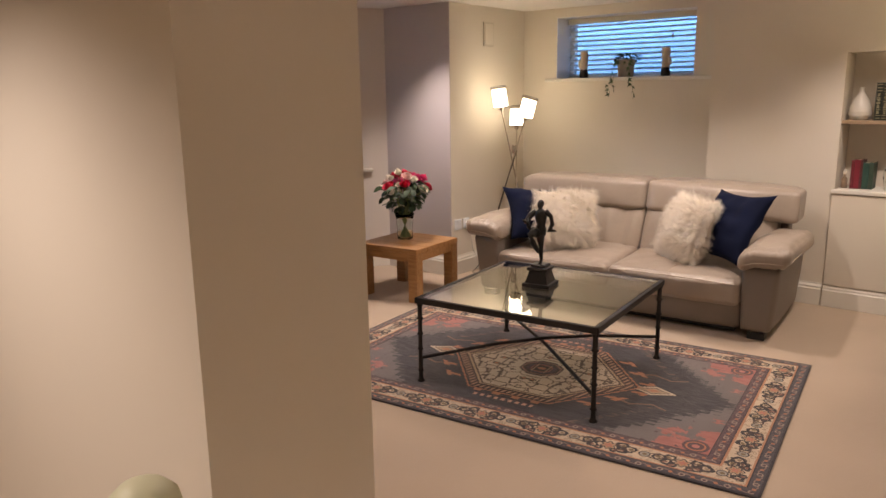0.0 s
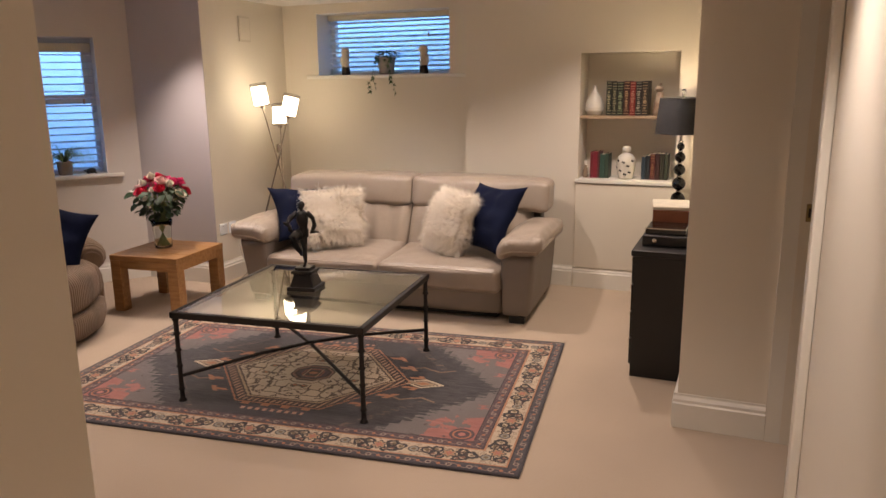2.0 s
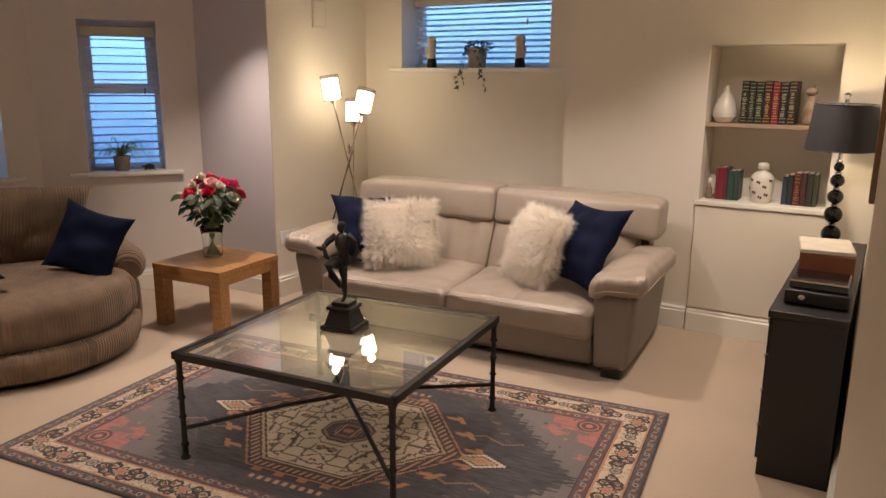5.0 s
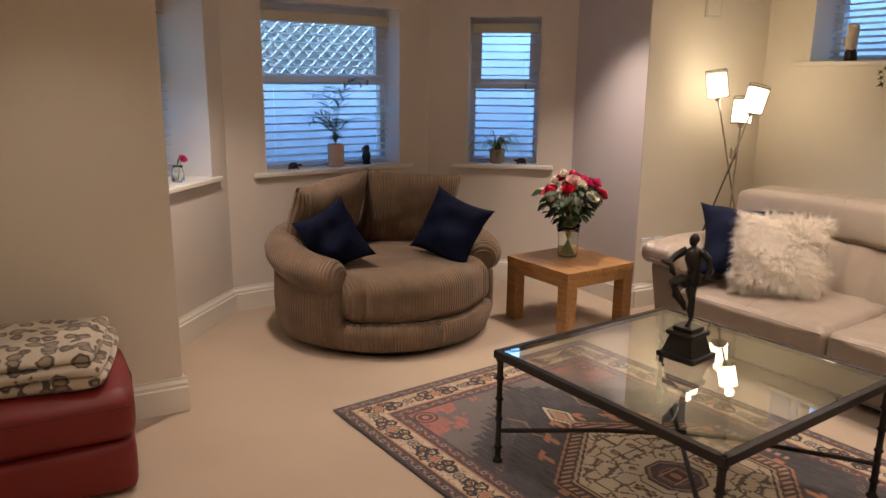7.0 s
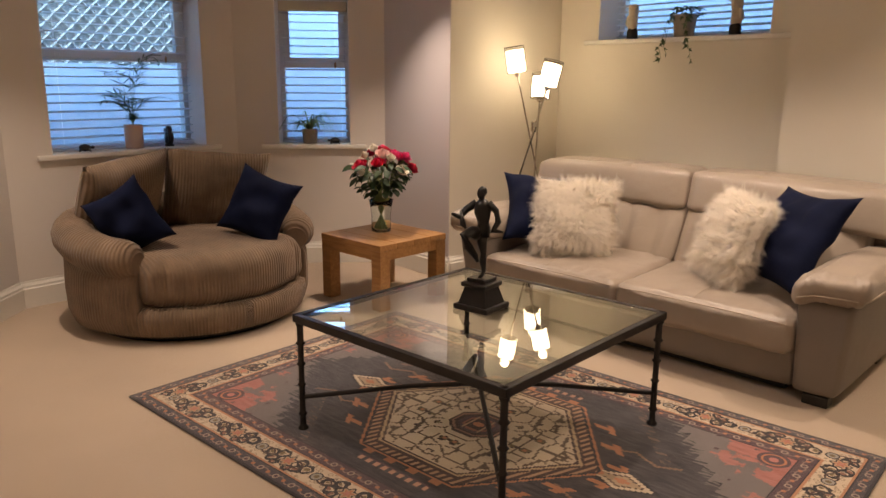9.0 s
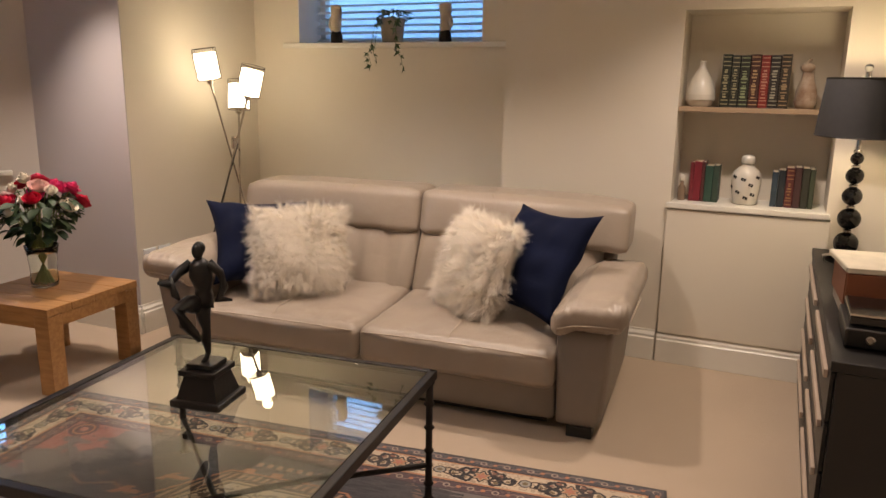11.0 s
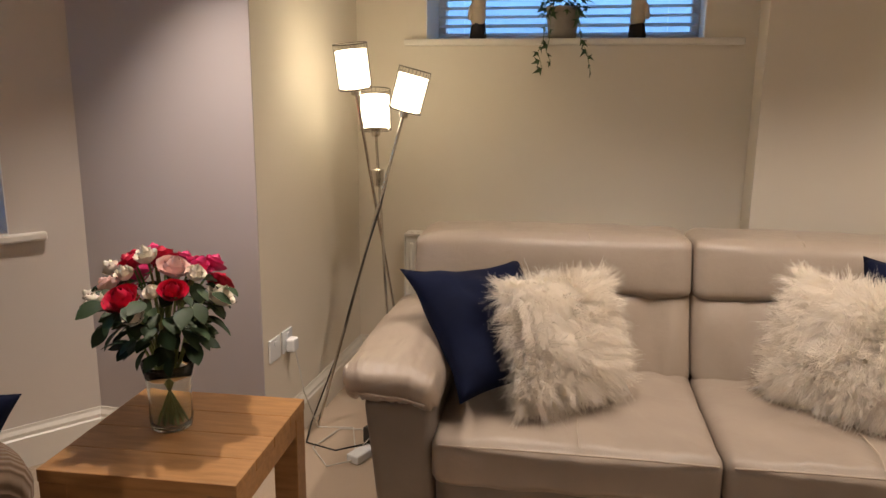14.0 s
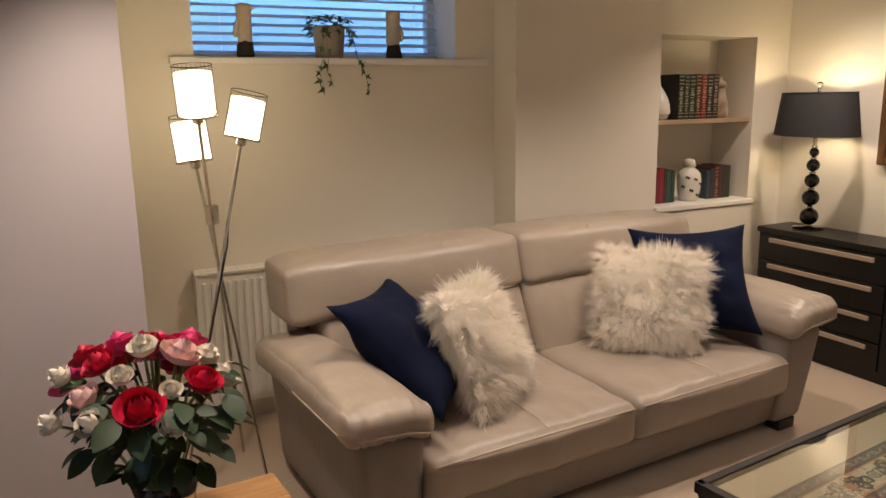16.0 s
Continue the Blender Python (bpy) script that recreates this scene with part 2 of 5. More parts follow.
setting("floor", box((1.2, 2.3, -0.12), (8.0, 10.2, 0.0)), CARPET, "beige wool carpet, fitted wall to wall")
setting("ceiling", box((0.9, 2.0, CEIL), (8.2, 10.5, CEIL + 0.12)), CEILP, "plain white plaster ceiling")
BAY1, BAYM, BAY3 = ((2.32, 5.99), (1.65, 6.585)), ((1.65, 6.585), (1.45, 8.05)), ((1.45, 8.05), (2.05, 8.87))
setting("wall_alcove", wall_bm((2.725, 9.92), (4.44, 9.92), 0.32, holes=[(0.325, 1.51, 1.56, 2.055)]), PAINT, "cream painted alcove wall with a high window")
setting("wall_niche", wall_bm((4.44, 9.72), (6.22, 9.72), 0.52, holes=[(0.86, 1.53, 0.80, 1.68)]), PAINT, "cream painted wall with a shelved niche")
setting("wall_niche_back", box((5.2, 10.0, 0.7), (6.1, 10.05, 1.8)), PAINT, "cream painted back of the niche")
setting("wall_east", box((6.22, 7.6, 0), (7.79, 10.24, CEIL)), PAINT, "cream painted wall ending beside a doorway")
setting("wall_column", box((2.05, 8.876, 0), (2.725, 10.24, CEIL)), PAINT, "pale painted wall column beside the bay")
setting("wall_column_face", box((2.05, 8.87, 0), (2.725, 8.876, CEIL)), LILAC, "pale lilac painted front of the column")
setting("wall_bay_north", wall_bm(BAY3[1], BAY3[0], -0.3, holes=[(1.016 - 0.775, 1.016 - 0.28, 0.845, 1.85)]), BAYP, "cream angled bay wall with a window")
setting("wall_bay_west", wall_bm(BAYM[1], BAYM[0], -0.3, holes=[(1.479 - 1.24, 1.479 - 0.25, 0.855, 1.885)]), BAYP, "cream bay wall with a window")
setting("wall_bay_south", wall_bm(BAY1[1], BAY1[0], -0.40, holes=[(0.896 - 0.725, 0.896 - 0.14, 0.865, 1.885)]), BAYP, "cream angled bay wall with a window")
setting("wall_bay_corner", join(place(lathe([(0.14, 0), (0.14, CEIL)], 12), pose(1.50, 6.505, 0)), place(lathe([(0.14, 0), (0.14, CEIL)], 12), pose(1.295, 8.09, 0))), PAINT, "plain outer corner posts of the bay")
setting("wall_west", box((2.0, 2.6, 0), (2.95, 6.05, CEIL)), PAINT, "plain cream painted wall")
setting("wall_pillar", box((4.5, 5.0, 0), (5.22, 5.43, CEIL)), PAINT, "cream painted wall end beside the stairs")
setting("wall_stair", box((2.95, 5.0, 0), (4.5, 5.12, CEIL)), PAINT, "cream painted wall beside the stairs")
setting("wall_hall", wall_bm((6.635, 2.6), (6.635, 7.6), -0.14, holes=[(4.12, 4.97, 0.0, 2.0)]), PAINT, "cream painted hall wall with a doorway")
setting("wall_hall_back", box((2.6, 2.4, 0), (7.9, 2.6, CEIL)), PAINT, "plain cream wall behind the walker")
setting("wall_beyond_end", box((6.775, 7.575, 0), (7.8, 7.6, CEIL)), PAINT, "plain cream wall past the doorway")
setting("wall_beyond", box((7.8, 2.6, 0), (7.9, 10.2, CEIL)), PAINT, "plain cream wall seen through the doorway")


def skirting(p0, p1, h=0.155, t=0.023):
    """Moulded skirting board on the right of the way p0 to p1."""
    d = Vector((p1[0] - p0[0], p1[1] - p0[1]))
    prof = [(0.002, 0.001), (t, 0.001), (t, h * 0.72), (t * 0.75, h * 0.76), (t * 0.75, h * 0.84), (t * 0.35, h * 0.93), (t * 0.3, h), (0.002, h)]
    bm = bmesh.new()
    ends = [[bm.verts.new((u, -a, b)) for a, b in prof] for u in (0, d.length)]
    for i in range(len(prof)):
        j = (i + 1) % len(prof)
        bm.faces.new((ends[0][i], ends[1][i], ends[1][j], ends[0][j]))
    bm.faces.new(ends[0][::-1])
    bm.faces.new(ends[1])
    bmesh.ops.recalc_face_normals(bm, faces=bm.faces[:])
    place(bm, Matrix.Translation((*p0, 0)) @ Matrix.Rotation(math.atan2(d.y, d.x), 4, "Z"))
    return bm


bases = [((2.725, 9.92), (4.44, 9.92)), ((4.44, 9.72), (5.28, 9.72)), ((2.05, 8.87), (2.743, 8.87)), ((2.725, 8.87), (2.725, 9.902)), BAY3, BAYM, BAY1,
         ((2.95, 2.6), (2.95, 6.068)), ((2.95, 6.05), (2.3, 6.05)), ((6.202, 7.6), (6.575, 7.6)), ((6.22, 9.72), (6.22, 7.6))]
for a, b in bases:
    setting("baseboard", skirting(a, b), TRIM, "white moulded skirting board")

setting("ground", box((-60, -60, -0.5), (60, 70, -0.13)), mat("dark_paving", (0.10, 0.10, 0.10), 0.9, scale=3), "dark paved yard outside the windows")

# doorway: linings, architraves
setting("door_lining", join(box((6.577, 7.572, 0.001), (6.775, 7.598, 2.0)), box((6.61, 6.72, 0.001), (6.775, 6.75, 2.0)), box((6.61, 6.72, 2.0), (6.775, 7.598, 2.03))), TRIM, "white painted door lining")
setting("door_architrave", box((6.607, 6.64, 0.001), (6.634, 6.728, 2.09), 0.004), TRIM, "white painted door architrave")
strike = thing("strike_plate", pose(6.668, 7.572, 0.98), "small dull brass strike plate in the door lining", "strike plate")
part("plate", box((-0.014, -0.003, -0.035), (0.014, 0, 0.035), 0.001), mat("dull_brass", (0.35, 0.25, 0.12), 0.4, metal=0.9), strike)
part("keyhole", box((-0.006, -0.004, -0.018), (0.006, -0.003, 0.018)), BLACK, strike)

# newel post of the stairs, by the start of the walk
NEWEL = mat("pale_green_cream_paint", (0.66, 0.66, 0.46), 0.45, var=0.05)
newel = thing("newel_post", pose(5.575, 4.69, 0), "cream painted newel post with a rounded cap", "newel post")
part("post", box((-0.045, -0.045, 0), (0.045, 0.045, 0.93), 0.006), NEWEL, newel)
part("cap", smooth(lathe([(0.03, 0.93), (0.042, 0.938), (0.036, 0.95), (0.043, 0.97), (0.046, 0.99), (0.041, 1.01), (0.027, 1.024), (0.010, 1.03)], 24)), NEWEL, newel)


# ---- windows ----
REVEAL = mat("white_reveal_paint", (0.82, 0.82, 0.82), 0.6, var=0.03, scale=3)


def window(name, p0, p1, u0, u1, z0, z1, s0, s1, slats, tilt, transom, frame_in=0.19, valance=0.07, lift=0.0):
    """Casement in the hole u0..u1 of the wall p0 to p1 (room on the right), with sill board s0..s1 and a blind."""
    d = Vector((p1[0] - p0[0], p1[1] - p0[1])).normalized()
    base = Matrix.Translation((p0[0], p0[1], 0)) @ Matrix.Rotation(math.atan2(d.y, d.x), 4, "Z")
    win = new(name)
    win.matrix_world = base
    tagged(win, "white plastic window frame with glass panes and a deep reveal", "window", kind="structure")
    y, f, w = frame_in, 0.038, u1 - u0
    part("window_frame", join(box((u0, y, z0), (u0 + f, y + 0.06, z1), 0.004), box((u1 - f, y, z0), (u1, y + 0.06, z1), 0.004),
                              box((u0 + f, y, z0), (u1 - f, y + 0.06, z0 + f), 0.004), box((u0 + f, y, z1 - f), (u1 - f, y + 0.06, z1), 0.004)), UPVC, win)
    if lift:
        part("head_board", box((u0, y, z1), (u1, y + 0.06, z1 + lift)), UPVC, win)
    if transom:
        part("transom", box((u0 + f, y - 0.006, transom - 0.035), (u1 - f, y + 0.055, transom + 0.035), 0.005), UPVC, win)
        part("sash", join(box((u0 + f, y - 0.012, transom + 0.035), (u0 + f + 0.04, y + 0.03, z1 - f), 0.004), box((u1 - f - 0.04, y - 0.012, transom + 0.035), (u1 - f, y + 0.03, z1 - f), 0.004)), UPVC, win)
        panes = [(z0 + f, transom - 0.035), (transom + 0.035, z1 - f)]
    else:
        panes = [(z0 + f, z1 - f)]
    for a, b in panes:
        g = part("pane", box((u0 + f, y + 0.025, a), (u1 - f, y + 0.033, b)), GLASS, win)
        g.visible_shadow = False
    part("window_sill", join(box((s0, -0.035, z0 - 0.028), (s1, 0.0, z0), 0.006), box((u0 + 0.002, 0.0, z0 - 0.028), (u1 - 0.002, y, z0 + 0.002))), TRIM, win, "white painted sill board")
    part("reveal", join(box((u0, 0.001, z0), (u0 + 0.004, y, z1 + lift)), box((u1 - 0.004, 0.001, z0), (u1, y, z1 + lift)), box((u0 + 0.004, 0.001, z1 + lift - 0.004), (u1 - 0.004, y, z1 + lift))), REVEAL, win, "white painted window reveal")
    blind = new("venetian_blind")
    blind.matrix_world = base
    tagged(blind, "white slatted venetian blind, lowered with open slats, in the window", "blind")
    yb = y - 0.05
    part("headrail", box((u0 + 0.015, yb - 0.03, z1 - valance), (u1 - 0.015, yb + 0.03, z1 - 0.006), 0.004), mat("cream_headrail", (0.62, 0.57, 0.46), 0.5, var=0.06), blind)
    lo, hi = z0 + 0.03, z1 - valance - 0.02
    step = (hi - lo) / slats
    bm = place(join(*[box((u0 + 0.02, -0.024, -0.0012), (u1 - 0.02, 0.024, 0.0012))]), Matrix.Identity(4))
    first = part("slat", bm, SLAT, blind)
    first.matrix_local = pose(0, yb, lo, tilt, 0, 0)
    for i in range(1, slats + 1):
        again("slat", first.data, blind, pose(0, yb, lo + i * step, tilt + 1.5 * math.sin(i * 2.1), 0, 0))
    for k in (0.12, 0.88):
        part("ladder_cord", tube([(u0 + w * k, yb - 0.026, lo), (u0 + w * k, yb - 0.026, hi)], 0.0012, 4), SLAT, blind)
    part("bottom_rail", box((u0 + 0.02, yb - 0.022, z0 + 0.004), (u1 - 0.02, yb + 0.022, z0 + 0.016), 0.003), SLAT, blind)
    cu = u0 + w * 0.8
    part("pull_cord", tube([(cu, yb - 0.04, hi), (cu, yb - 0.042, (lo + hi) * 0.5 + 0.1)], 0.0012, 4), SLAT, blind)
    part("cord_knob", place(lathe([(0.003, 0.03), (0.007, 0.02), (0.008, 0.0), (0.004, -0.012)], 8), pose(cu, yb - 0.042, (lo + hi) * 0.5 + 0.075)), mat("tan_wood_knob", (0.35, 0.2, 0.1), 0.5), blind)
    return win


window("window_1", (2.725, 9.92), (4.44, 9.92), 0.325, 1.51, 1.56, 2.055, 0.23, 1.665, 10, 20, None, frame_in=0.235, valance=0.05)
window("window_2", *BAYM, 0.25, 1.24, 0.855, 1.84, 0.165, 1.335, 17, 9, 1.42, lift=0.045)
window("window_3", *BAY3, 0.28, 0.775, 0.845, 1.815, 0.165, 0.885, 16, 9, 1.40, lift=0.035)
window("window_4", *BAY1, 0.14, 0.725, 0.865, 1.84, 0.04, 0.79, 17, 9, 1.42, frame_in=0.31, lift=0.045)

# outside: rendered yard wall with a trellis, close to the bay
YARD = mat("pale_rendered_yard_wall", (0.36, 0.44, 0.54), 0.9, var=0.10, scale=3, bump=0.2, bscale=70)
LATH = mat("weathered_trellis_wood", (0.36, 0.34, 0.30), 0.8, var=0.2, scale=12)
setting("yard_wall", join(box((-0.55, 5.0, -0.13), (-0.35, 8.95, 1.40)), box((-0.55, 8.95, -0.13), (-0.35, 11.4, 2.05)), box((-0.55, 11.4, -0.13), (7, 11.6, 3.3)), box((-0.55, 4.8, -0.13), (2.0, 5.0, 1.28))), YARD, "pale grey-blue rendered yard wall")
trellis = thing("trellis", pose(-0.45, 5.2, 1.40), "weathered diamond trellis panel on the yard wall", "trellis")
for k in range(29):
    for s in (1, -1):
        y0 = k * 0.11
        part("lath", tube([(0.01 * s, y0 if s > 0 else y0 + 0.55, 0), (0.01 * s, y0 + 0.55 if s > 0 else y0, 0.55)], 0.011, 4), LATH, trellis)
part("backing_board", box((-0.06, 0, 0.0), (-0.03, 3.74, 0.56)), mat("pale_fence_board", (0.26, 0.26, 0.25), 0.85, var=0.15, scale=4), trellis)
part("top_rail", box((-0.02, 0, 0.55), (0.02, 3.74, 0.59), 0.004), LATH, trellis)


# ---- rug ----
def rug_material():
    m = bpy.data.materials.new("patterned_wool_rug")
    m.use_nodes = True
    n, ln = m.node_tree.nodes, m.node_tree.links
    b = n["Principled BSDF"]
    b.inputs["Roughness"].default_value, b.inputs["Sheen Weight"].default_value = 0.95, 0.2
    sep = n.new("ShaderNodeSeparateXYZ")
    ln.new(n.new("ShaderNodeTexCoord").outputs["Object"], sep.inputs[0])

    def put(sock, v):
        if isinstance(v, (int, float)):
            sock.default_value = v
        else:
            ln.new(v, sock)

    def f(op, a, b_=0.0, c=0.0):
        k = n.new("ShaderNodeMath")
        k.operation = op
        for s, v in zip(k.inputs, (a, b_, c)):
            put(s, v)
        return k.outputs[0]

    def mixc(fac, a, c):
        k = n.new("ShaderNodeMix")
        k.data_type = "RGBA"
        put(k.inputs[0], fac)
        for s, v in ((k.inputs[6], a), (k.inputs[7], c)):
            if isinstance(v, tuple):
                s.default_value = (*v, 1)
            else:
                ln.new(v, s)
        return k.outputs[2]

    def tex(kind, scale, x, y, **kw):
        k = n.new(kind)
        cmb = n.new("ShaderNodeCombineXYZ")
        put(cmb.inputs[0], x)
        put(cmb.inputs[1], y)
        ln.new(cmb.outputs[0], k.inputs["Vector"])
        k.inputs["Scale"].default_value = scale
        for key, v in kw.items():
            k.inputs[key].default_value = v
        return k

    X, Y = sep.outputs[0], sep.outputs[1]
    ax, ay = f("ABSOLUTE", X), f("ABSOLUTE", Y)
    HX, HY = 1.225, 0.775
    ex, ey = f("SUBTRACT", HX, ax), f("SUBTRACT", HY, ay)
    edge = f("MINIMUM", ex, ey)
    # woven steps: coordinates in small squares
    qx, qy = f("SNAP", ax, 0.008), f("SNAP", ay, 0.008)
    NIGHT, IVORY, RUST, CORAL = (0.016, 0.014, 0.019), (0.54, 0.43, 0.31), (0.42, 0.17, 0.085), (0.44, 0.175, 0.145)
    BROWN, OLIVE, ASH, PLUM = (0.060, 0.030, 0.024), (0.16, 0.115, 0.055), (0.185, 0.162, 0.155), (0.085, 0.048, 0.058)

    def band(v, a, b_):
        return f("MULTIPLY", f("GREATER_THAN", v, a), f("LESS_THAN", v, b_))

    def both_of(*v):
        out_ = v[0]
        for k in v[1:]:
            out_ = f("MULTIPLY", out_, k)
        return out_

    def away(x, y, cx, cy):
        return f("SQRT", f("ADD", f("POWER", f("SUBTRACT", x, cx), 2.0), f("POWER", f("SUBTRACT", y, cy), 2.0)))

    # field: slate with streaks along the weave, ashen ends, coral corner sprays
    w1 = tex("ShaderNodeTexNoise", 3.2, X, Y, Detail=4.0)
    w2 = tex("ShaderNodeTexNoise", 24.0, f("MULTIPLY", X, 0.5), f("MULTIPLY", Y, 3.0), Detail=4.0)
    w5 = tex("ShaderNodeTexNoise", 7.0, qx, f("MULTIPLY", qy, 2.0), Detail=5.0)
    wear = n.new("ShaderNodeMapRange")
    ln.new(w2.outputs[0], wear.inputs[0])
    wear.inputs[1].default_value, wear.inputs[2].default_value = 0.35, 0.72
    field = mixc(wear.outputs[0], (0.022, 0.021, 0.027), (0.070, 0.065, 0.073))
    corner = f("ADD", f("DIVIDE", f("SNAP", ax, 0.045), 0.95), f("DIVIDE", f("SNAP", ay, 0.035), 1.15))
    cn = f("ADD", corner, f("MULTIPLY", f("SUBTRACT", w2.outputs[0], 0.5), 0.22))
    ash = mixc(w1.outputs[0], (0.115, 0.098, 0.096), ASH)
    field = mixc(f("GREATER_THAN", cn, 1.0), field, ash)
    spray = f("ADD", corner, f("MULTIPLY", f("SUBTRACT", w5.outputs[0], 0.5), 0.9))
    field = mixc(f("GREATER_THAN", spray, 1.22), field, mixc(wear.outputs[0], (0.30, 0.105, 0.088), CORAL))
    vor = tex("ShaderNodeTexVoronoi", 19.0, qx, qy, Randomness=0.9)
    vd = vor.outputs["Distance"]
    end_zone = f("GREATER_THAN", cn, 1.08)
    field = mixc(both_of(end_zone, f("LESS_THAN", vd, 0.17)), field, PLUM)
    field = mixc(both_of(end_zone, f("LESS_THAN", vd, 0.08)), field, RUST)
    spot = away(ax, ay, 0.925, 0.485)
    for lim, colr in ((0.055, PLUM), (0.042, RUST), (0.034, PLUM), (0.016, CORAL)):
        field = mixc(f("LESS_THAN", spot, lim), field, colr)
    # zigzag outline inside the ashen ends
    zig = f("ABSOLUTE", f("SUBTRACT", f("SNAP", f("ADD", f("DIVIDE", ax, 0.95), f("DIVIDE", ay, 1.15)), 0.05), 0.85))
    field = mixc(both_of(f("LESS_THAN", zig, 0.004), f("GREATER_THAN", ay, 0.20), f("LESS_THAN", w2.outputs[0], 0.45)), field, (0.16, 0.105, 0.085))
    # branching sprigs that leave the medallion
    sprig = f("ABSOLUTE", f("SUBTRACT", qy, f("ADD", 0.16, f("MULTIPLY", f("ABSOLUTE", f("SUBTRACT", f("FRACT", f("MULTIPLY", qx, 5.5)), 0.5)), 0.09))))
    field = mixc(both_of(f("LESS_THAN", sprig, 0.006), band(qx, 0.42, 0.72)), field, (0.24, 0.135, 0.085))
    step_u = f("ABSOLUTE", f("SUBTRACT", f("FRACT", f("DIVIDE", ax, 0.105)), 0.5))
    field = mixc(both_of(f("LESS_THAN", step_u, 0.07), band(qy, 0.37, 0.425), f("LESS_THAN", ax, 0.21)), field, RUST)
    field = mixc(both_of(f("LESS_THAN", step_u, 0.20), band(qy, 0.405, 0.425), f("LESS_THAN", ax, 0.21)), field, RUST)
    slant = f("ADD", f("DIVIDE", qx, 0.47), f("DIVIDE", qy, 0.604))
    across_ = f("ABSOLUTE", f("SUBTRACT", f("FRACT", f("DIVIDE", ay, 0.12)), 0.5))
    field = mixc(both_of(f("LESS_THAN", across_, 0.09), band(slant, 1.18, 1.36), f("LESS_THAN", ay, 0.34)), field, RUST)
    field = mixc(both_of(f("LESS_THAN", across_, 0.24), band(slant, 1.30, 1.36), f("LESS_THAN", ay, 0.34)), field, RUST)
    # pendants on the long axis
    pend = f("ADD", f("DIVIDE", f("ABSOLUTE", f("SUBTRACT", qx, 0.60)), 0.105), f("DIVIDE", qy, 0.050))
    neck = f("MAXIMUM", f("DIVIDE", f("ABSOLUTE", f("SUBTRACT", qx, 0.50)), 0.06), f("DIVIDE", qy, 0.022))
    pend = f("MINIMUM", pend, neck)
    for lim, colr in ((1.25, NIGHT), (1.05, IVORY), (0.72, BROWN), (0.62, (0.36, 0.26, 0.17)), (0.25, RUST)):
        field = mixc(f("LESS_THAN", pend, lim), field, colr)
    # medallion: six-sided, ladder frame, flowers on ivory
    dm = f("MAXIMUM", f("DIVIDE", qy, 0.36), slant)
    rung = f("GREATER_THAN", f("SINE", f("MULTIPLY", f("SUBTRACT", X, f("MULTIPLY", Y, 0.35)), 210.0)), 0.15)
    ladder = mixc(rung, BROWN, (0.40, 0.24, 0.15))
    for lim, colr in ((1.13, RUST), (1.105, NIGHT), (1.08, ladder), (0.98, BROWN), (0.955, (0.46, 0.33, 0.20)), (0.925, BROWN), (0.90, IVORY)):
        field = mixc(f("LESS_THAN", dm, lim), field, colr)
    inside = f("LESS_THAN", dm, 0.885)
    v2 = tex("ShaderNodeTexVoronoi", 13.5, qx, qy, Randomness=0.75)
    v4 = tex("ShaderNodeTexVoronoi", 34.0, qx, qy, Randomness=0.9)
    v3 = tex("ShaderNodeTexVoronoi", 13.5, qx, qy, Randomness=0.75)
    v3.feature = "DISTANCE_TO_EDGE"
    leafy = f("ADD", v2.outputs["Distance"], f("MULTIPLY", f("SUBTRACT", v4.outputs["Distance"], 0.35), 0.42))
    field = mixc(both_of(inside, f("LESS_THAN", v3.outputs["Distance"], 0.040)), field, (0.11, 0.070, 0.045))
    for lim, colr in ((0.36, BROWN), (0.30, OLIVE), (0.19, BROWN), (0.12, RUST)):
        field = mixc(both_of(inside, f("LESS_THAN", leafy, lim)), field, colr)
    dc = f("MAXIMUM", f("ADD", f("DIVIDE", qx, 0.155), f("DIVIDE", qy, 0.135)), f("MAXIMUM", f("DIVIDE", qx, 0.112), f("DIVIDE", qy, 0.097)))
    for lim, colr in ((1.08, IVORY), (1.0, BROWN), (0.90, (0.30, 0.16, 0.11)), (0.80, BROWN), (0.66, PLUM), (0.50, (0.28, 0.11, 0.075)), (0.40, BROWN), (0.16, RUST)):
        field = mixc(f("LESS_THAN", dc, lim), field, colr)
    cross = f("MINIMUM", f("ABSOLUTE", f("SUBTRACT", qx, 0.03)), f("ABSOLUTE", f("SUBTRACT", qy, 0.028)))
    field = mixc(both_of(f("LESS_THAN", dc, 0.62), f("LESS_THAN", cross, 0.004)), field, (0.38, 0.24, 0.15))
    # short ladders of coral dashes beside the medallion
    dash = both_of(f("LESS_THAN", f("ABSOLUTE", f("SUBTRACT", qy, 0.468)), 0.012), f("LESS_THAN", qx, 0.168), f("GREATER_THAN", f("SINE", f("MULTIPLY", X, 165.0)), -0.1))
    field = mixc(dash, field, (0.42, 0.22, 0.15))
    field = mixc(both_of(band(qy, 0.444, 0.452), f("LESS_THAN", qx, 0.168)), field, PLUM)
    # border: rosettes and scrolls between two guard bands
    short = f("LESS_THAN", ex, ey)
    u = f("ADD", f("MULTIPLY", short, Y), f("MULTIPLY", f("SUBTRACT", 1.0, short), X))

    def repeat(period, shift=0.0):
        return f("MULTIPLY", f("SUBTRACT", f("FRACT", f("ADD", f("DIVIDE", u, period), 0.5 + shift)), 0.5), period)

    v = f("SUBTRACT", edge, 0.118)
    p0, p1 = repeat(0.305), repeat(0.305, 0.5)
    pa = f("ABSOLUTE", p0)
    r0, r1 = away(p0, v, 0.0, 0.0), away(p1, v, 0.0, 0.0)
    petal = f("MULTIPLY", f("COSINE", f("MULTIPLY", f("ARCTAN2", v, p0), 6.0)), 0.006)
    va = f("ABSOLUTE", v)
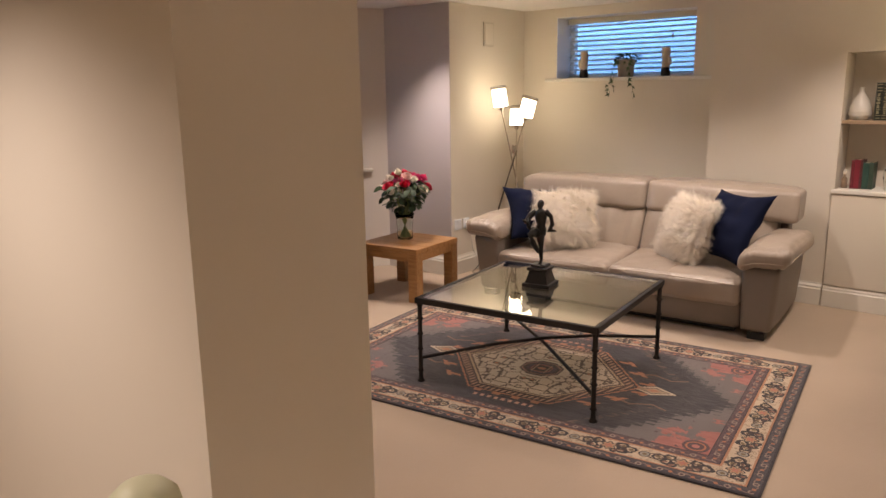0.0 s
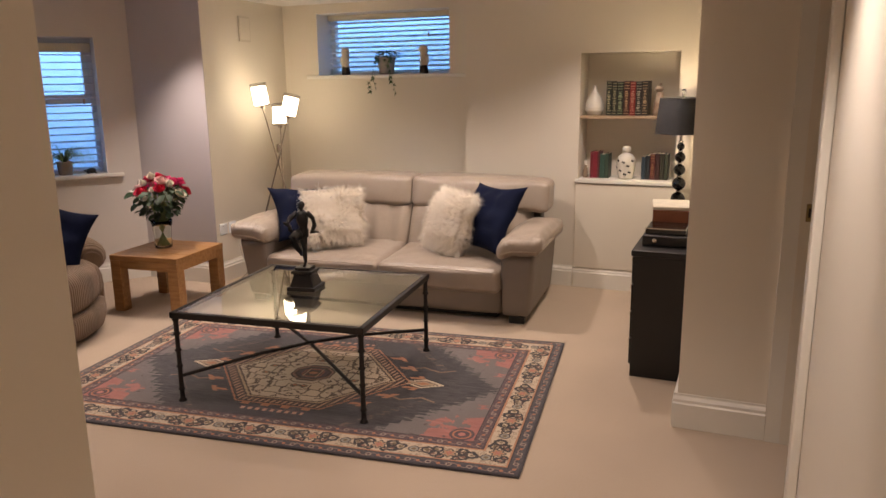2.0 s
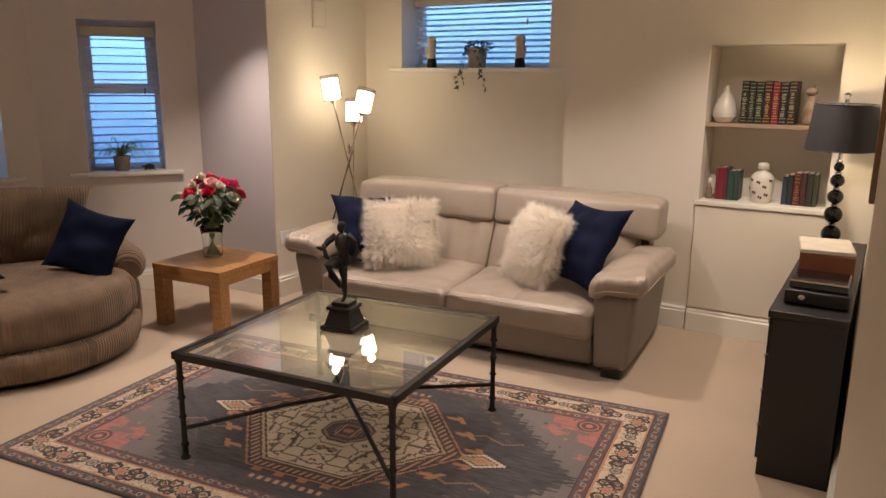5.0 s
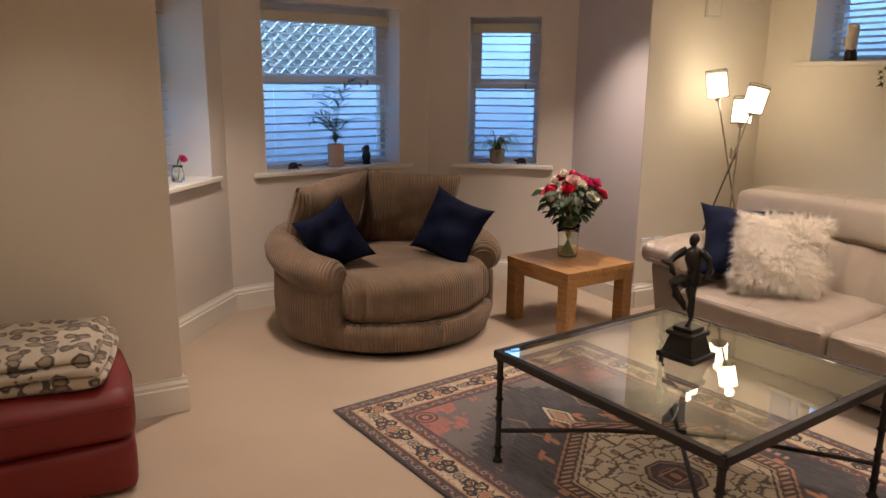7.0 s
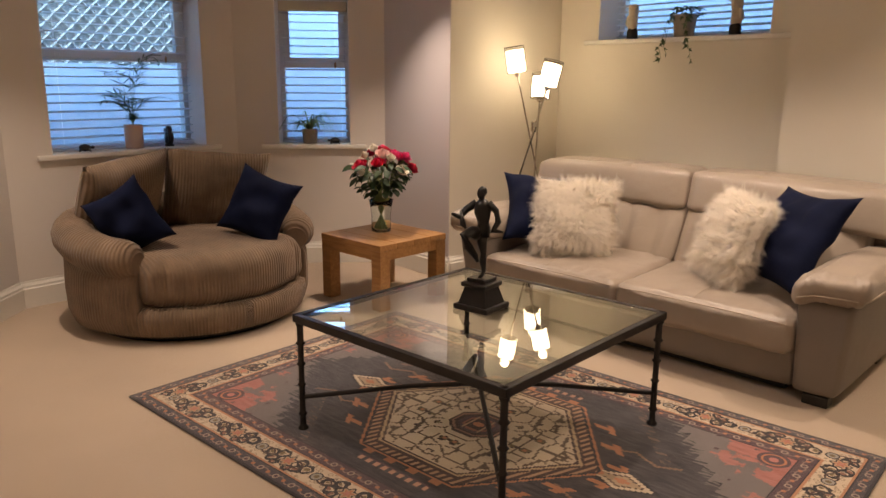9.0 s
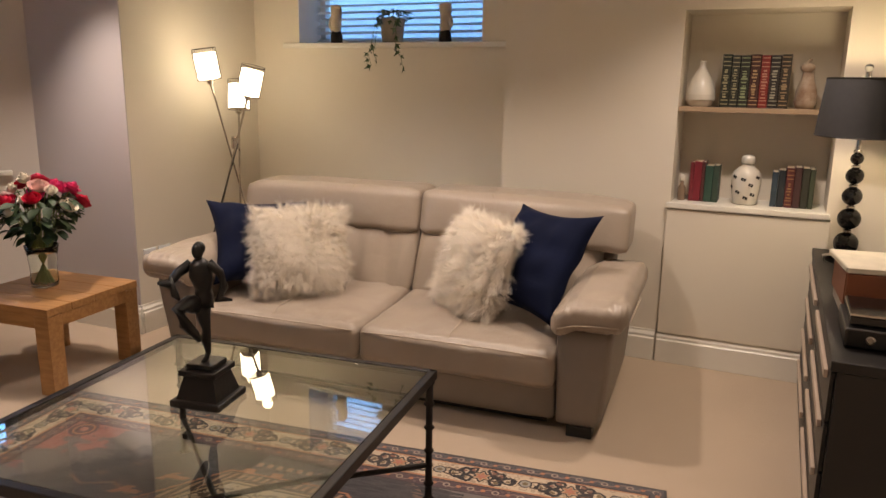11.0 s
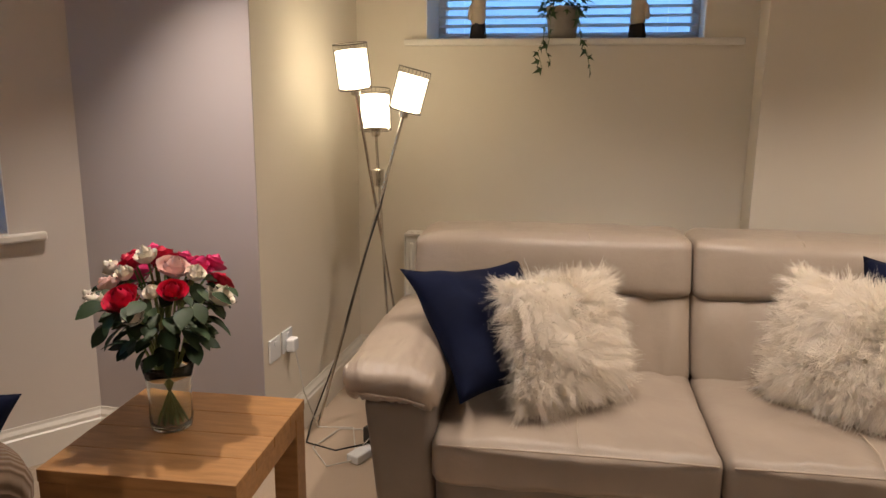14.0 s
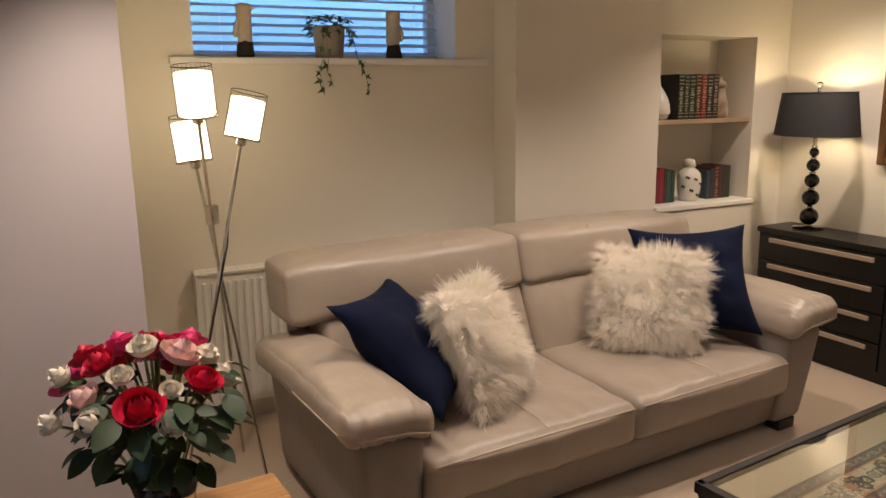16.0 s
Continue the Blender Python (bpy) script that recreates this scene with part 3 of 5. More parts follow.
    wob = tex("ShaderNodeTexNoise", 34.0, X, Y, Detail=2.0)
    wsep = n.new("ShaderNodeSeparateXYZ")
    ln.new(wob.outputs["Color"], wsep.inputs[0])
    pw = f("ADD", pa, f("MULTIPLY", f("SUBTRACT", wsep.outputs[0], 0.5), 0.034))
    vw = f("ADD", v, f("MULTIPLY", f("SUBTRACT", wsep.outputs[1], 0.5), 0.034))
    vs = tex("ShaderNodeTexVoronoi", 46.0, X, Y, Randomness=0.8)
    vsd = vs.outputs["Distance"]
    main = mixc(band(vsd, 0.30, 0.44), IVORY, (0.30, 0.23, 0.165))
    for cx, cy, rad_, th in ((0.052, 0.022, 0.020, 0.0070), (0.060, -0.020, 0.019, 0.0070), (0.092, 0.004, 0.022, 0.0065), (0.034, -0.034, 0.014, 0.0060)):
        main = mixc(f("LESS_THAN", f("ABSOLUTE", f("SUBTRACT", away(pw, vw, cx, cy), rad_)), th), main, NIGHT)
        main = mixc(f("LESS_THAN", away(pw, vw, cx + 0.004, cy), 0.0085), main, OLIVE if cy > 0 else (0.22, 0.10, 0.07))
    main = mixc(both_of(f("LESS_THAN", f("ABSOLUTE", f("SUBTRACT", va, f("MULTIPLY", f("SINE", f("MULTIPLY", p0, 41.2)), 0.020))), 0.0038)), main, BROWN)
    for lim, colr in ((0.032, NIGHT), (0.025, (0.42, 0.30, 0.20)), (0.018, RUST), (0.008, CORAL)):
        main = mixc(f("LESS_THAN", f("ADD", r0, petal), lim), main, colr)
    for lim, colr in ((0.024, NIGHT), (0.019, (0.30, 0.28, 0.25)), (0.010, OLIVE)):
        main = mixc(f("LESS_THAN", r1, lim), main, colr)

    def guard(mid, base):
        g = repeat(0.085)
        w_ = f("SUBTRACT", edge, mid)
        bell = away(g, w_, 0.0, 0.0)
        vine = f("ABSOLUTE", f("SUBTRACT", w_, f("MULTIPLY", f("SINE", f("MULTIPLY", u, 74.0)), 0.010)))
        c_ = mixc(f("LESS_THAN", vine, 0.0028), base, (0.25, 0.17, 0.14))
        c_ = mixc(band(vsd, 0.12, 0.26), c_, (0.15, 0.105, 0.105))
        c_ = mixc(f("LESS_THAN", bell, 0.013), c_, (0.34, 0.27, 0.215))
        c_ = mixc(f("LESS_THAN", bell, 0.0075), c_, PLUM)
        return mixc(f("LESS_THAN", away(repeat(0.085, 0.5), w_, 0.0, 0.0), 0.008), c_, RUST)

    out = field
    for lim, colr in ((0.238, NIGHT), (0.234, guard(0.208, PLUM)), (0.184, NIGHT), (0.180, (0.42, 0.20, 0.11)), (0.170, main), (0.066, (0.42, 0.20, 0.11)), (0.058, NIGHT), (0.053, guard(0.030, (0.060, 0.055, 0.066))), (0.010, (0.030, 0.026, 0.032))):
        out = mixc(f("LESS_THAN", edge, lim), out, colr)
    # faded and rubbed pile
    fade = n.new("ShaderNodeMapRange")
    ln.new(w5.outputs[0], fade.inputs[0])
    fade.inputs[1].default_value, fade.inputs[2].default_value, fade.inputs[4].default_value = 0.45, 0.75, 0.36
    out = mixc(f("MULTIPLY", fade.outputs[0], w2.outputs[0]), out, (0.15, 0.125, 0.115))
    w3 = tex("ShaderNodeTexNoise", 90.0, X, Y, Detail=3.0)
    out = mixc(f("MULTIPLY", f("MULTIPLY", w2.outputs[0], w3.outputs[0]), 0.18), out, (0.135, 0.112, 0.105))
    ln.new(out, b.inputs["Base Color"])
    bp = n.new("ShaderNodeBump")
    bp.inputs["Strength"].default_value, bp.inputs["Distance"].default_value = 0.5, 0.003
    w4 = tex("ShaderNodeTexNoise", 350.0, X, Y, Detail=2.0)
    ln.new(w4.outputs[0], bp.inputs["Height"])
    ln.new(bp.outputs[0], b.inputs["Normal"])
    return m


rug_bm = soft((-1.225, -0.775, 0.001), (1.225, 0.775, 0.012), 0.005, 24)
rug = part("rug", rug_bm, rug_material())
rug.matrix_world = pose(4.40, 7.53, 0, 0, 0, 6.8)
tagged(rug, "slate and ivory oriental patterned rug with coral corners, on carpet", "rug")

# ---- coffee table ----
table = thing("coffee_table", pose(4.41, 7.525, 0.011, 0, 0, 6.2), "square glass coffee table on turned dark iron legs, on the rug", "coffee table")
H, T = 0.475, 0.44
part("frame", join(*[place(box((-H - 0.012, H - 0.012, T - 0.022), (H + 0.012, H + 0.012, T + 0.008), 0.003), Matrix.Rotation(k * math.pi / 2, 4, "Z")) for k in range(4)]), IRON, table)
part("glass_top", box((-H + 0.013, -H + 0.013, T - 0.004), (H - 0.013, H - 0.013, T + 0.006), 0.002), TABLEGLASS, table, "clear greenish glass top")
for sx in (-1, 1):
    for sy in (-1, 1):
        prof = [(0.020, 0), (0.020, 0.008), (0.012, 0.016), (0.012, 0.055), (0.018, 0.062), (0.012, 0.07), (0.011, 0.17), (0.017, 0.178), (0.011, 0.186), (0.011, 0.25),
                (0.018, 0.258), (0.011, 0.266), (0.011, 0.33), (0.019, 0.338), (0.012, 0.347), (0.012, T - 0.04), (0.017, T - 0.03), (0.015, T - 0.022)]
        part("leg", place(smooth(lathe(prof, 14)), pose(sx * H * 0.985, sy * H * 0.985, 0)), IRON, table)
for s in (-1, 1):
    part("cross_bar", tube([(-H, -s * H, 0.125), (-H * 0.4, -s * H * 0.4, 0.155 + 0.01 * s), (0, 0, 0.165 + 0.01 * s), (H * 0.4, s * H * 0.4, 0.155 + 0.01 * s), (H, s * H, 0.125)], 0.009, 8), IRON, table)

# ---- side table ----
side = thing("side_table", pose(2.75, 8.325, 0, 0, 0, 5.0), "square honey oak side table with thick block legs", "side table")
S, ST = 0.265, 0.39
for k in range(4):
    w = 2 * S / 4
    part("top_board", box((-S, -S + k * w + 0.0006, ST - 0.035), (S, -S + (k + 1) * w - 0.0006, ST), 0.0025), OAK, side)
part("apron", join(*[place(box((-S + 0.078, S - 0.04, ST - 0.09), (S - 0.078, S - 0.004, ST - 0.0355)), Matrix.Rotation(k * math.pi / 2, 4, "Z")) for k in range(4)]), OAK, side)
for sx in (-1, 1):
    for sy in (-1, 1):
        lx, ly = sx * (S - 0.04), sy * (S - 0.04)
        part("leg", box((lx - 0.038, ly - 0.038, 0), (lx + 0.038, ly + 0.038, ST - 0.0355), 0.003), OAK, side)

# ---- sofa ----
sofa = thing("sofa", pose(4.24, 8.57, 0, 0, 0, 4.2), "taupe leather two-seat sofa with padded arms and headrests", "sofa")


def flare(p):
    """Arm side: front edge leans back towards the floor, outer side swells upwards."""
    p.x += math.copysign(0.08 * max(0, p.z - 0.06), p.x) if abs(p.x) > 0.9 else 0
    p.y += 0.12 * max(0, 0.42 - p.z) if p.y < 0.3 else 0
    return p


def pleat(p):
    """Fine creases that run back from the front edge of the seat."""
    k = max(0.0, 1 - abs(p.y - 0.03) / 0.17) if p.z > 0.31 else 0.0
    p.z += 0.016 * k * (abs(noise.noise(Vector((p.x * 26, p.y * 6, 1)))) - 0.2) + 0.05 * max(0, p.y) ** 1.5 * (1 if p.z > 0.3 else 0)
    return p


def gather(p):
    """Upright gathers in the lower back."""
    p.y += 0.50 * (p.z - 0.37) + 0.040 * (abs(noise.noise(Vector((p.x * 11, 2, p.z * 3)))) - 0.25) * (1 if p.y < 0.7 else 0)
    return p


def crest(p):
    p.y += 0.25 * (p.z - 0.63)
    p.z -= 0.02 * (abs(p.x) / 1.0) ** 5
    return p


part("base", soft((-0.82, 0.03, 0.042), (0.82, 0.86, 0.24), 0.025, 10, (0, 0.01, 0), shape=lambda p: Vector((p.x, p.y + (0.05 * (0.24 - p.z) / 0.18 if p.y < 0.3 else 0), p.z))), LEATHER_SHADE, sofa)
for s in (-1, 1):
    part("seat_cushion", soft((min(0, s * 0.825) + 0.002, 0.0, 0.20), (max(0, s * 0.825) - 0.002, 0.64, 0.355), 0.04, 36, (0.0, 0.014, 0.024), 0.006, shape=pleat), LEATHER, sofa)
    part("piping", tube([(s * 0.02, 0.004, 0.335), (s * 0.2, -0.008, 0.344), (s * 0.4, -0.012, 0.346), (s * 0.6, -0.008, 0.344), (s * 0.80, 0.004, 0.335)], 0.0032, 6), STITCH, sofa)
    part("seat_seam", tube([(s * 0.40, 0.0, 0.362), (s * 0.405, 0.06, 0.381), (s * 0.40, 0.25, 0.385), (s * 0.40, 0.5, 0.388)], 0.0022, 5), STITCH, sofa)
    part("lumbar_cushion", soft((min(0.0015 * s, s * 0.88), 0.56, 0.34), (max(0.0015 * s, s * 0.88), 0.84, 0.685), 0.045, 34, (0, 0.035, 0.01), 0.006, shape=gather), LEATHER, sofa)
    part("headrest", soft((min(0.0015 * s, s * 1.0), 0.655, 0.622), (max(0.0015 * s, s * 1.0), 0.92, 0.835), 0.038, 16, (0.0, 0.022, 0.010), 0.006, shape=crest), LEATHER, sofa)
    part("headrest_seam", tube([(s * 0.36, 0.668, 0.66), (s * 0.37, 0.672, 0.74), (s * 0.365, 0.71, 0.832), (s * 0.365, 0.80, 0.846)], 0.0022, 5), STITCH, sofa)
    arm = part("arm", soft((min(s * 0.82, s * 1.0), 0.02, 0.042), (max(s * 0.82, s * 1.0), 0.88, 0.46), 0.03, 12, (0.008, 0.008, 0), 0.003, shape=flare), LEATHER_SHADE, sofa)

    def droop(p):
        p.z -= 0.42 * max(0, 0.90 - abs(p.x)) + 0.05 * max(0, p.y - 0.4)
        crease = abs(noise.noise(Vector((p.x * 46, p.y * 9, 4)))) - 0.2
        p.z += 0.020 * crease * max(0.12, 1 - abs(p.y - 0.01) / 0.13)
        return p

    part("arm_pad", soft((min(s * 0.80, s * 1.085), -0.02, 0.455), (max(s * 0.80, s * 1.085), 0.86, 0.572), 0.05, 34, (0.0, 0.014, 0.024), 0.006, shape=droop), LEATHER, arm)
    part("arm_seam", tube([(s * 0.835, -0.024, 0.465), (s * 0.90, -0.032, 0.485), (s * 0.98, -0.034, 0.492), (s * 1.05, -0.022, 0.49), (s * 1.085, 0.05, 0.492), (s * 1.09, 0.4, 0.495)], 0.003, 5), STITCH, arm)
    for y in (0.10, 0.80):
        part("foot", box((s * 0.92 - 0.05, y - 0.03, 0.0), (s * 0.92 + 0.05, y + 0.04, 0.045), 0.004), BLACK, sofa)
part("back_panel", soft((-0.93, 0.80, 0.06), (0.93, 0.95, 0.80), 0.03, 8), LEATHER_SHADE, sofa)
part("plinth", box((-0.78, 0.14, 0.012), (0.78, 0.80, 0.048)), BLACK, sofa)

# ---- swivel chair ----
chair = thing("swivel_chair", pose(2.295, 7.33, 0, 0, 0, 4), "round brown corduroy swivel armchair with two back cushions", "armchair")
ang = lambda p: math.atan2(p.y, p.x)
part("plinth", smooth(lathe([(0.52, 0.0), (0.54, 0.005), (0.54, 0.035), (0.5, 0.036)], 48)), BLACK, chair)
part("base", smooth(lathe([(0.56, 0.034), (0.60, 0.045), (0.615, 0.09), (0.62, 0.13), (0.615, 0.17), (0.58, 0.185)], 96)), CORD, chair, rib=lambda p: (ang(p) % (2 * math.pi)) * 0.61 / 0.0165)


def seat_bm():
    bm = soft((-0.46, -0.5, 0.180), (0.60, 0.5, 0.43), 0.085, 24, (0, 0, 0.02), 0.004)
    for v in bm.verts:
        x, y = v.co.x - 0.05, v.co.y
        lim = max(abs(x) / 0.58, abs(y) / 0.5, 1e-6)
        r = math.hypot(x / 0.58, y / 0.5)
        y *= 1.06
        k = lim / r if r > 1e-6 else 1
        k = 1 + (k - 1) * (0.85 if x > 0 else 0.3)
        v.co.x, v.co.y = 0.05 + x * k, y * k
    return bm


part("seat_cushion", seat_bm(), CORD, chair, rib=lambda p: p.y / 0.0165)


def arm_ring():
    """Rolled arm that runs round the back: tapered shell below, fat roll leaning outwards on top, sloping down to scrolled front ends."""
    bm = bmesh.new()
    n = 84
    rings = []
    for i in range(n + 1):
        t = i / n
        a = math.pi + (t - 0.5) * 2 * radians(128)
        end = min(t, 1 - t)
        back = min(1.0, end / 0.30)
        top = 0.525 + 0.085 * back * back * (3 - 2 * back)
        k = 1.0 if end > 0.035 else 0.80 + 0.20 * math.sqrt(max(0.0, 1 - (1 - end / 0.035) ** 2))
        rr_, c = 0.098 * k, (0.535, top - 0.098)
        prof = [(0.46, 0.10), (0.455, 0.25), (0.45, c[1] - 0.06)]
        prof += [(c[0] + rr_ * math.cos(b), c[1] + rr_ * math.sin(b)) for b in [radians(200 - q * 24) for q in range(12)]]
        prof += [(0.590, c[1] - 0.115), (0.596, 0.24), (0.592, 0.12), (0.57, 0.055), (0.50, 0.05)]
        ring = []
        for r, z in prof:
            r += 0.006 * noise.noise(Vector((math.cos(a) * 3, math.sin(a) * 3, z * 6)))
            ring.append(bm.verts.new((r * math.cos(a), r * math.sin(a) * 1.10, z)))
        rings.append(ring)
    k = len(rings[0])
    for p, q in zip(rings, rings[1:]):
        for j in range(k):
            bm.faces.new((p[j], p[(j + 1) % k], q[(j + 1) % k], q[j])).smooth = True
    for ring, way in ((rings[0], -1), (rings[-1], 1)):
        mid = sum((v.co for v in ring), Vector()) / k
        lip = mid.cross(Vector((0, 0, 1))).normalized() * -0.022 * way
        inner = [bm.verts.new(v.co.lerp(mid, 0.25) + lip) for v in ring]
        for j in range(k):
            bm.faces.new((ring[j], ring[(j + 1) % k], inner[(j + 1) % k], inner[j])).smooth = True
        bm.faces.new(inner)
    bmesh.ops.recalc_face_normals(bm, faces=bm.faces[:])
    return bm


part("arm_roll", arm_ring(), CORD, chair, rib=lambda p: (ang(p) % (2 * math.pi)) * 0.55 / 0.0165)
for s, turn in ((-1, 22), (1, -20)):
    bm = cushion(0.60, 0.56, 0.24, 18, 0.05, 0.014)
    ob = part("back_cushion", bm, CORD, chair, rib=lambda p: p.x / 0.0165)
    ob.matrix_local = pose(-0.235, s * 0.285, 0.625, 24, s * 5, 90 + turn)

# ---- scatter cushions ----
def strands(bm_src, tufts, length, droop, seed):
    """Long shaggy pile on a cushion: tufts of tapered bent blades that draw together towards their tips."""
    rnd = random.Random(seed)
    bm_src.normal_update()
    faces = bm_src.faces[:]
    verts, polys = [], []
    for _ in range(tufts):
        f = rnd.choice(faces)
        w = [rnd.random() for _ in f.verts]
        p0 = sum((v.co * k for v, k in zip(f.verts, w)), Vector()) / sum(w)
        nrm = sum((v.normal * k for v, k in zip(f.verts, w)), Vector()).normalized()
        swirl = noise.noise_vector(p0 * 8) * 0.8
        d = (nrm * rnd.uniform(0.3, 0.75) + swirl + Vector((rnd.gauss(0, 0.35), 0, rnd.gauss(0, 0.3) - droop))).normalized()
        if d.dot(nrm) < 0.15:
            d = (d + nrm * (0.3 - d.dot(nrm))).normalized()
        long_ = length * rnd.uniform(0.55, 1.15)
        tip = p0 + d * long_ + Vector((0, 0, -droop * long_ * 0.4))
        side = d.cross(nrm + Vector((0.01, 0.02, 0))).normalized()
        for _ in range(9):
            p = p0 + side * rnd.uniform(-0.016, 0.016) + d * rnd.uniform(-0.012, 0.004)
            e = tip + Vector((rnd.gauss(0, 0.009), rnd.gauss(0, 0.009), rnd.gauss(0, 0.009))) + d * rnd.uniform(-0.022, 0.008)
            q = p.lerp(e, 0.5) + nrm * 0.008
            sw = side * rnd.uniform(0.0006, 0.0012)
            i = len(verts)
            verts += [p - sw, p + sw, q + sw * 0.9, q - sw * 0.9, e]
            polys += [(i, i + 1, i + 2, i + 3), (i + 3, i + 2, i + 4)]
    me = bpy.data.meshes.new("pile")
    me.from_pydata(verts, [], polys)
    out = bmesh.new()
    out.from_mesh(me)
    bpy.data.meshes.remove(me)
    return smooth(out)


def navy_cushion(m, label, size=0.45):
    c = thing("scatter_cushion", m, label, "cushion", "navy cushions")
    part("cover", cushion(size, size, 0.17, 22, 0.14, 0.022), NAVY, c)


def fur_cushion(m, label, seed, size=0.40):
    c = thing("fur_cushion", m, label, "cushion", "fur cushions")
    core = cushion(size, size, 0.15, 12, 0.03)
    pile = strands(core, 3600, 0.070, 0.38, seed)
    part("cover", core, FUR, c)
    part("fur", pile, FUR, c, "long shaggy cream pile", kind="stuff")


def lean(centre, across, up):
    """Pose of a leaning cushion from its middle, its width direction and its upward direction."""
    z = Vector(up).normalized()
    x = (Vector(across) - z * Vector(across).dot(z)).normalized()
    m = Matrix((x, z.cross(x), z)).transposed().to_4x4()
    m.translation = centre
    return m


SP = sofa.matrix_world
navy_cushion(SP @ lean((-0.68, 0.375, 0.590), (0.70, 0.71, 0.0), (-0.24, 0.29, 0.33)), "navy velvet scatter cushion leaning in the sofa corner", 0.50)
fur_cushion(SP @ lean((-0.45, 0.315, 0.575), (0.78, 0.62, 0.06), (-0.22, 0.36, 0.88)), "shaggy cream fur cushion leaning against a navy cushion", 3)
navy_cushion(SP @ lean((0.655, 0.375, 0.618), (0.80, -0.55, 0.06), (0.15, 0.239, 0.418)), "navy velvet scatter cushion against the padded sofa arm", 0.495)
fur_cushion(SP @ lean((0.40, 0.365, 0.575), (0.775, -0.63, 0.0), (0.25, 0.20, 0.93)), "shaggy cream fur cushion standing on the sofa seat", 5, 0.41)
navy_cushion(lean((2.44, 6.95, 0.585), (0.65, 0.55, 0.30), (-0.25, -0.42, 0.83)), "navy velvet cushion resting on the swivel chair arm", 0.36)
navy_cushion(lean((2.55, 7.62, 0.60), (0.80, 0.48, -0.16), (0.05, 0.46, 0.86)), "navy velvet cushion leaning in the swivel chair", 0.39)

# ---- floor lamp ----
flamp = thing("floor_lamp", pose(3.0, 9.37, 0), "chrome floor lamp with three crossed stems and lit white shades", "floor lamp")
off = Vector((3.0, 9.37, 0))
WIRE = mat("dark_shade_wire", (0.06, 0.05, 0.04), 0.4, metal=0.7)
for lo, hi, foot in (((2.955, 9.235, 1.335), (2.944, 9.209, 1.50), (3.073, 9.565, 0.004)), ((3.108, 9.35, 1.253), (3.151, 9.358, 1.42), (2.79, 9.19, 0.004)),
                     ((2.963, 9.448, 1.174), (2.951, 9.475, 1.336), (3.10, 9.23, 0.004))):
    a, b, c = Vector(lo) - off, Vector(hi) - off, Vector(foot) - off
    part("stem", tube([c, a], 0.006, 8), CHROME, flamp)
    ax = (b - a).normalized()
    m = Matrix.Translation(a) @ Vector((0, 0, 1)).rotation_difference(ax).to_matrix().to_4x4()
    cup = part("socket_cup", place(lathe([(0.012, -0.02), (0.018, -0.015), (0.018, 0.0), (0.05, 0.004), (0.05, 0.008), (0.01, 0.009)], 20), m), CHROME, flamp)
    shade = part("shade", place(smooth(lathe([(0.054, 0.010), (0.057, 0.014), (0.057, 0.142), (0.053, 0.143), (0.053, 0.016), (0.02, 0.012)], 28, False)), m), SHADE, flamp, "glowing white ribbed glass shade")
    rings = [tube([(0.062 * math.cos(t), 0.062 * math.sin(t), z) for t in [2 * math.pi * k / 24 for k in range(25)]], 0.0018, 5) for z in (0.006, 0.165)]
    wires = [tube([(0.062 * math.cos(t), 0.062 * math.sin(t), 0.006), (0.062 * math.cos(t), 0.062 * math.sin(t), 0.165)], 0.0007, 3) for t in [2 * math.pi * k / 26 for k in range(26)]]
    part("wire_cage", place(join(*rings, *wires), m), WIRE, shade, kind="stuff")
    bulb = new("lamp_bulb", bpy.data.lights.new("lamp_bulb", "POINT"))
    bulb.data.energy, bulb.data.color, bulb.data.shadow_soft_size = 0.20, (1.0, 0.80, 0.52), 0.03
    bulb.location = off + a + ax * 0.185
part("joint", place(lathe([(0.016, -0.035), (0.024, -0.03), (0.024, 0.03), (0.016, 0.035)], 16), pose(-0.005, 0.0, 1.0)), CHROME, flamp)
CABLE, WCABLE = mat("black_cable", (0.015, 0.015, 0.015), 0.5), mat("white_cable", (0.7, 0.68, 0.62), 0.5)
part("flex", tube([(0.045, -0.04, 1.0), (0.028, -0.068, 0.9), (-0.03, -0.10, 0.7), (-0.085, -0.125, 0.5), (-0.13, -0.135, 0.32), (-0.185, -0.15, 0.17), (-0.225, -0.21, 0.03), (-0.20, -0.32, 0.006), (-0.05, -0.40, 0.03), (0.05, -0.34, 0.04)], 0.0032, 6), CABLE, flamp)

# ---- radiator, sockets, vents, cables ----
RADW = mat("white_radiator_enamel", (0.78, 0.75, 0.68), 0.35, var=0.05)
rad = thing("radiator", pose(2.98, 9.82, 0.10), "white ribbed panel radiator under the window", "radiator")
part("panel", box((0, 0.012, 0), (1.25, 0.03, 0.58), 0.004), RADW, rad)
for k in range(37):
    part("rib", box((0.02 + k * 0.0335, 0.0, 0.03), (0.038 + k * 0.0335, 0.0125, 0.55), 0.004, 1), RADW, rad)
part("top_grille", join(box((0.0, 0.0, 0.581), (1.25, 0.098, 0.592), 0.002), *[box((0.02 + k * 0.03, 0.03, 0.592), (0.035 + k * 0.03, 0.08, 0.594)) for k in range(40)]), RADW, rad)
part("side_cover", box((-0.006, 0.0, 0.01), (-0.001, 0.098, 0.59), 0.001), RADW, rad)
part("valve", join(tube([(-0.02, 0.05, 0.03), (-0.02, 0.05, -0.095)], 0.008), tube([(-0.04, 0.05, 0.03), (0.02, 0.05, 0.03)], 0.012)), mat("aged_brass", (0.3, 0.2, 0.1), 0.4, metal=0.8), rad)
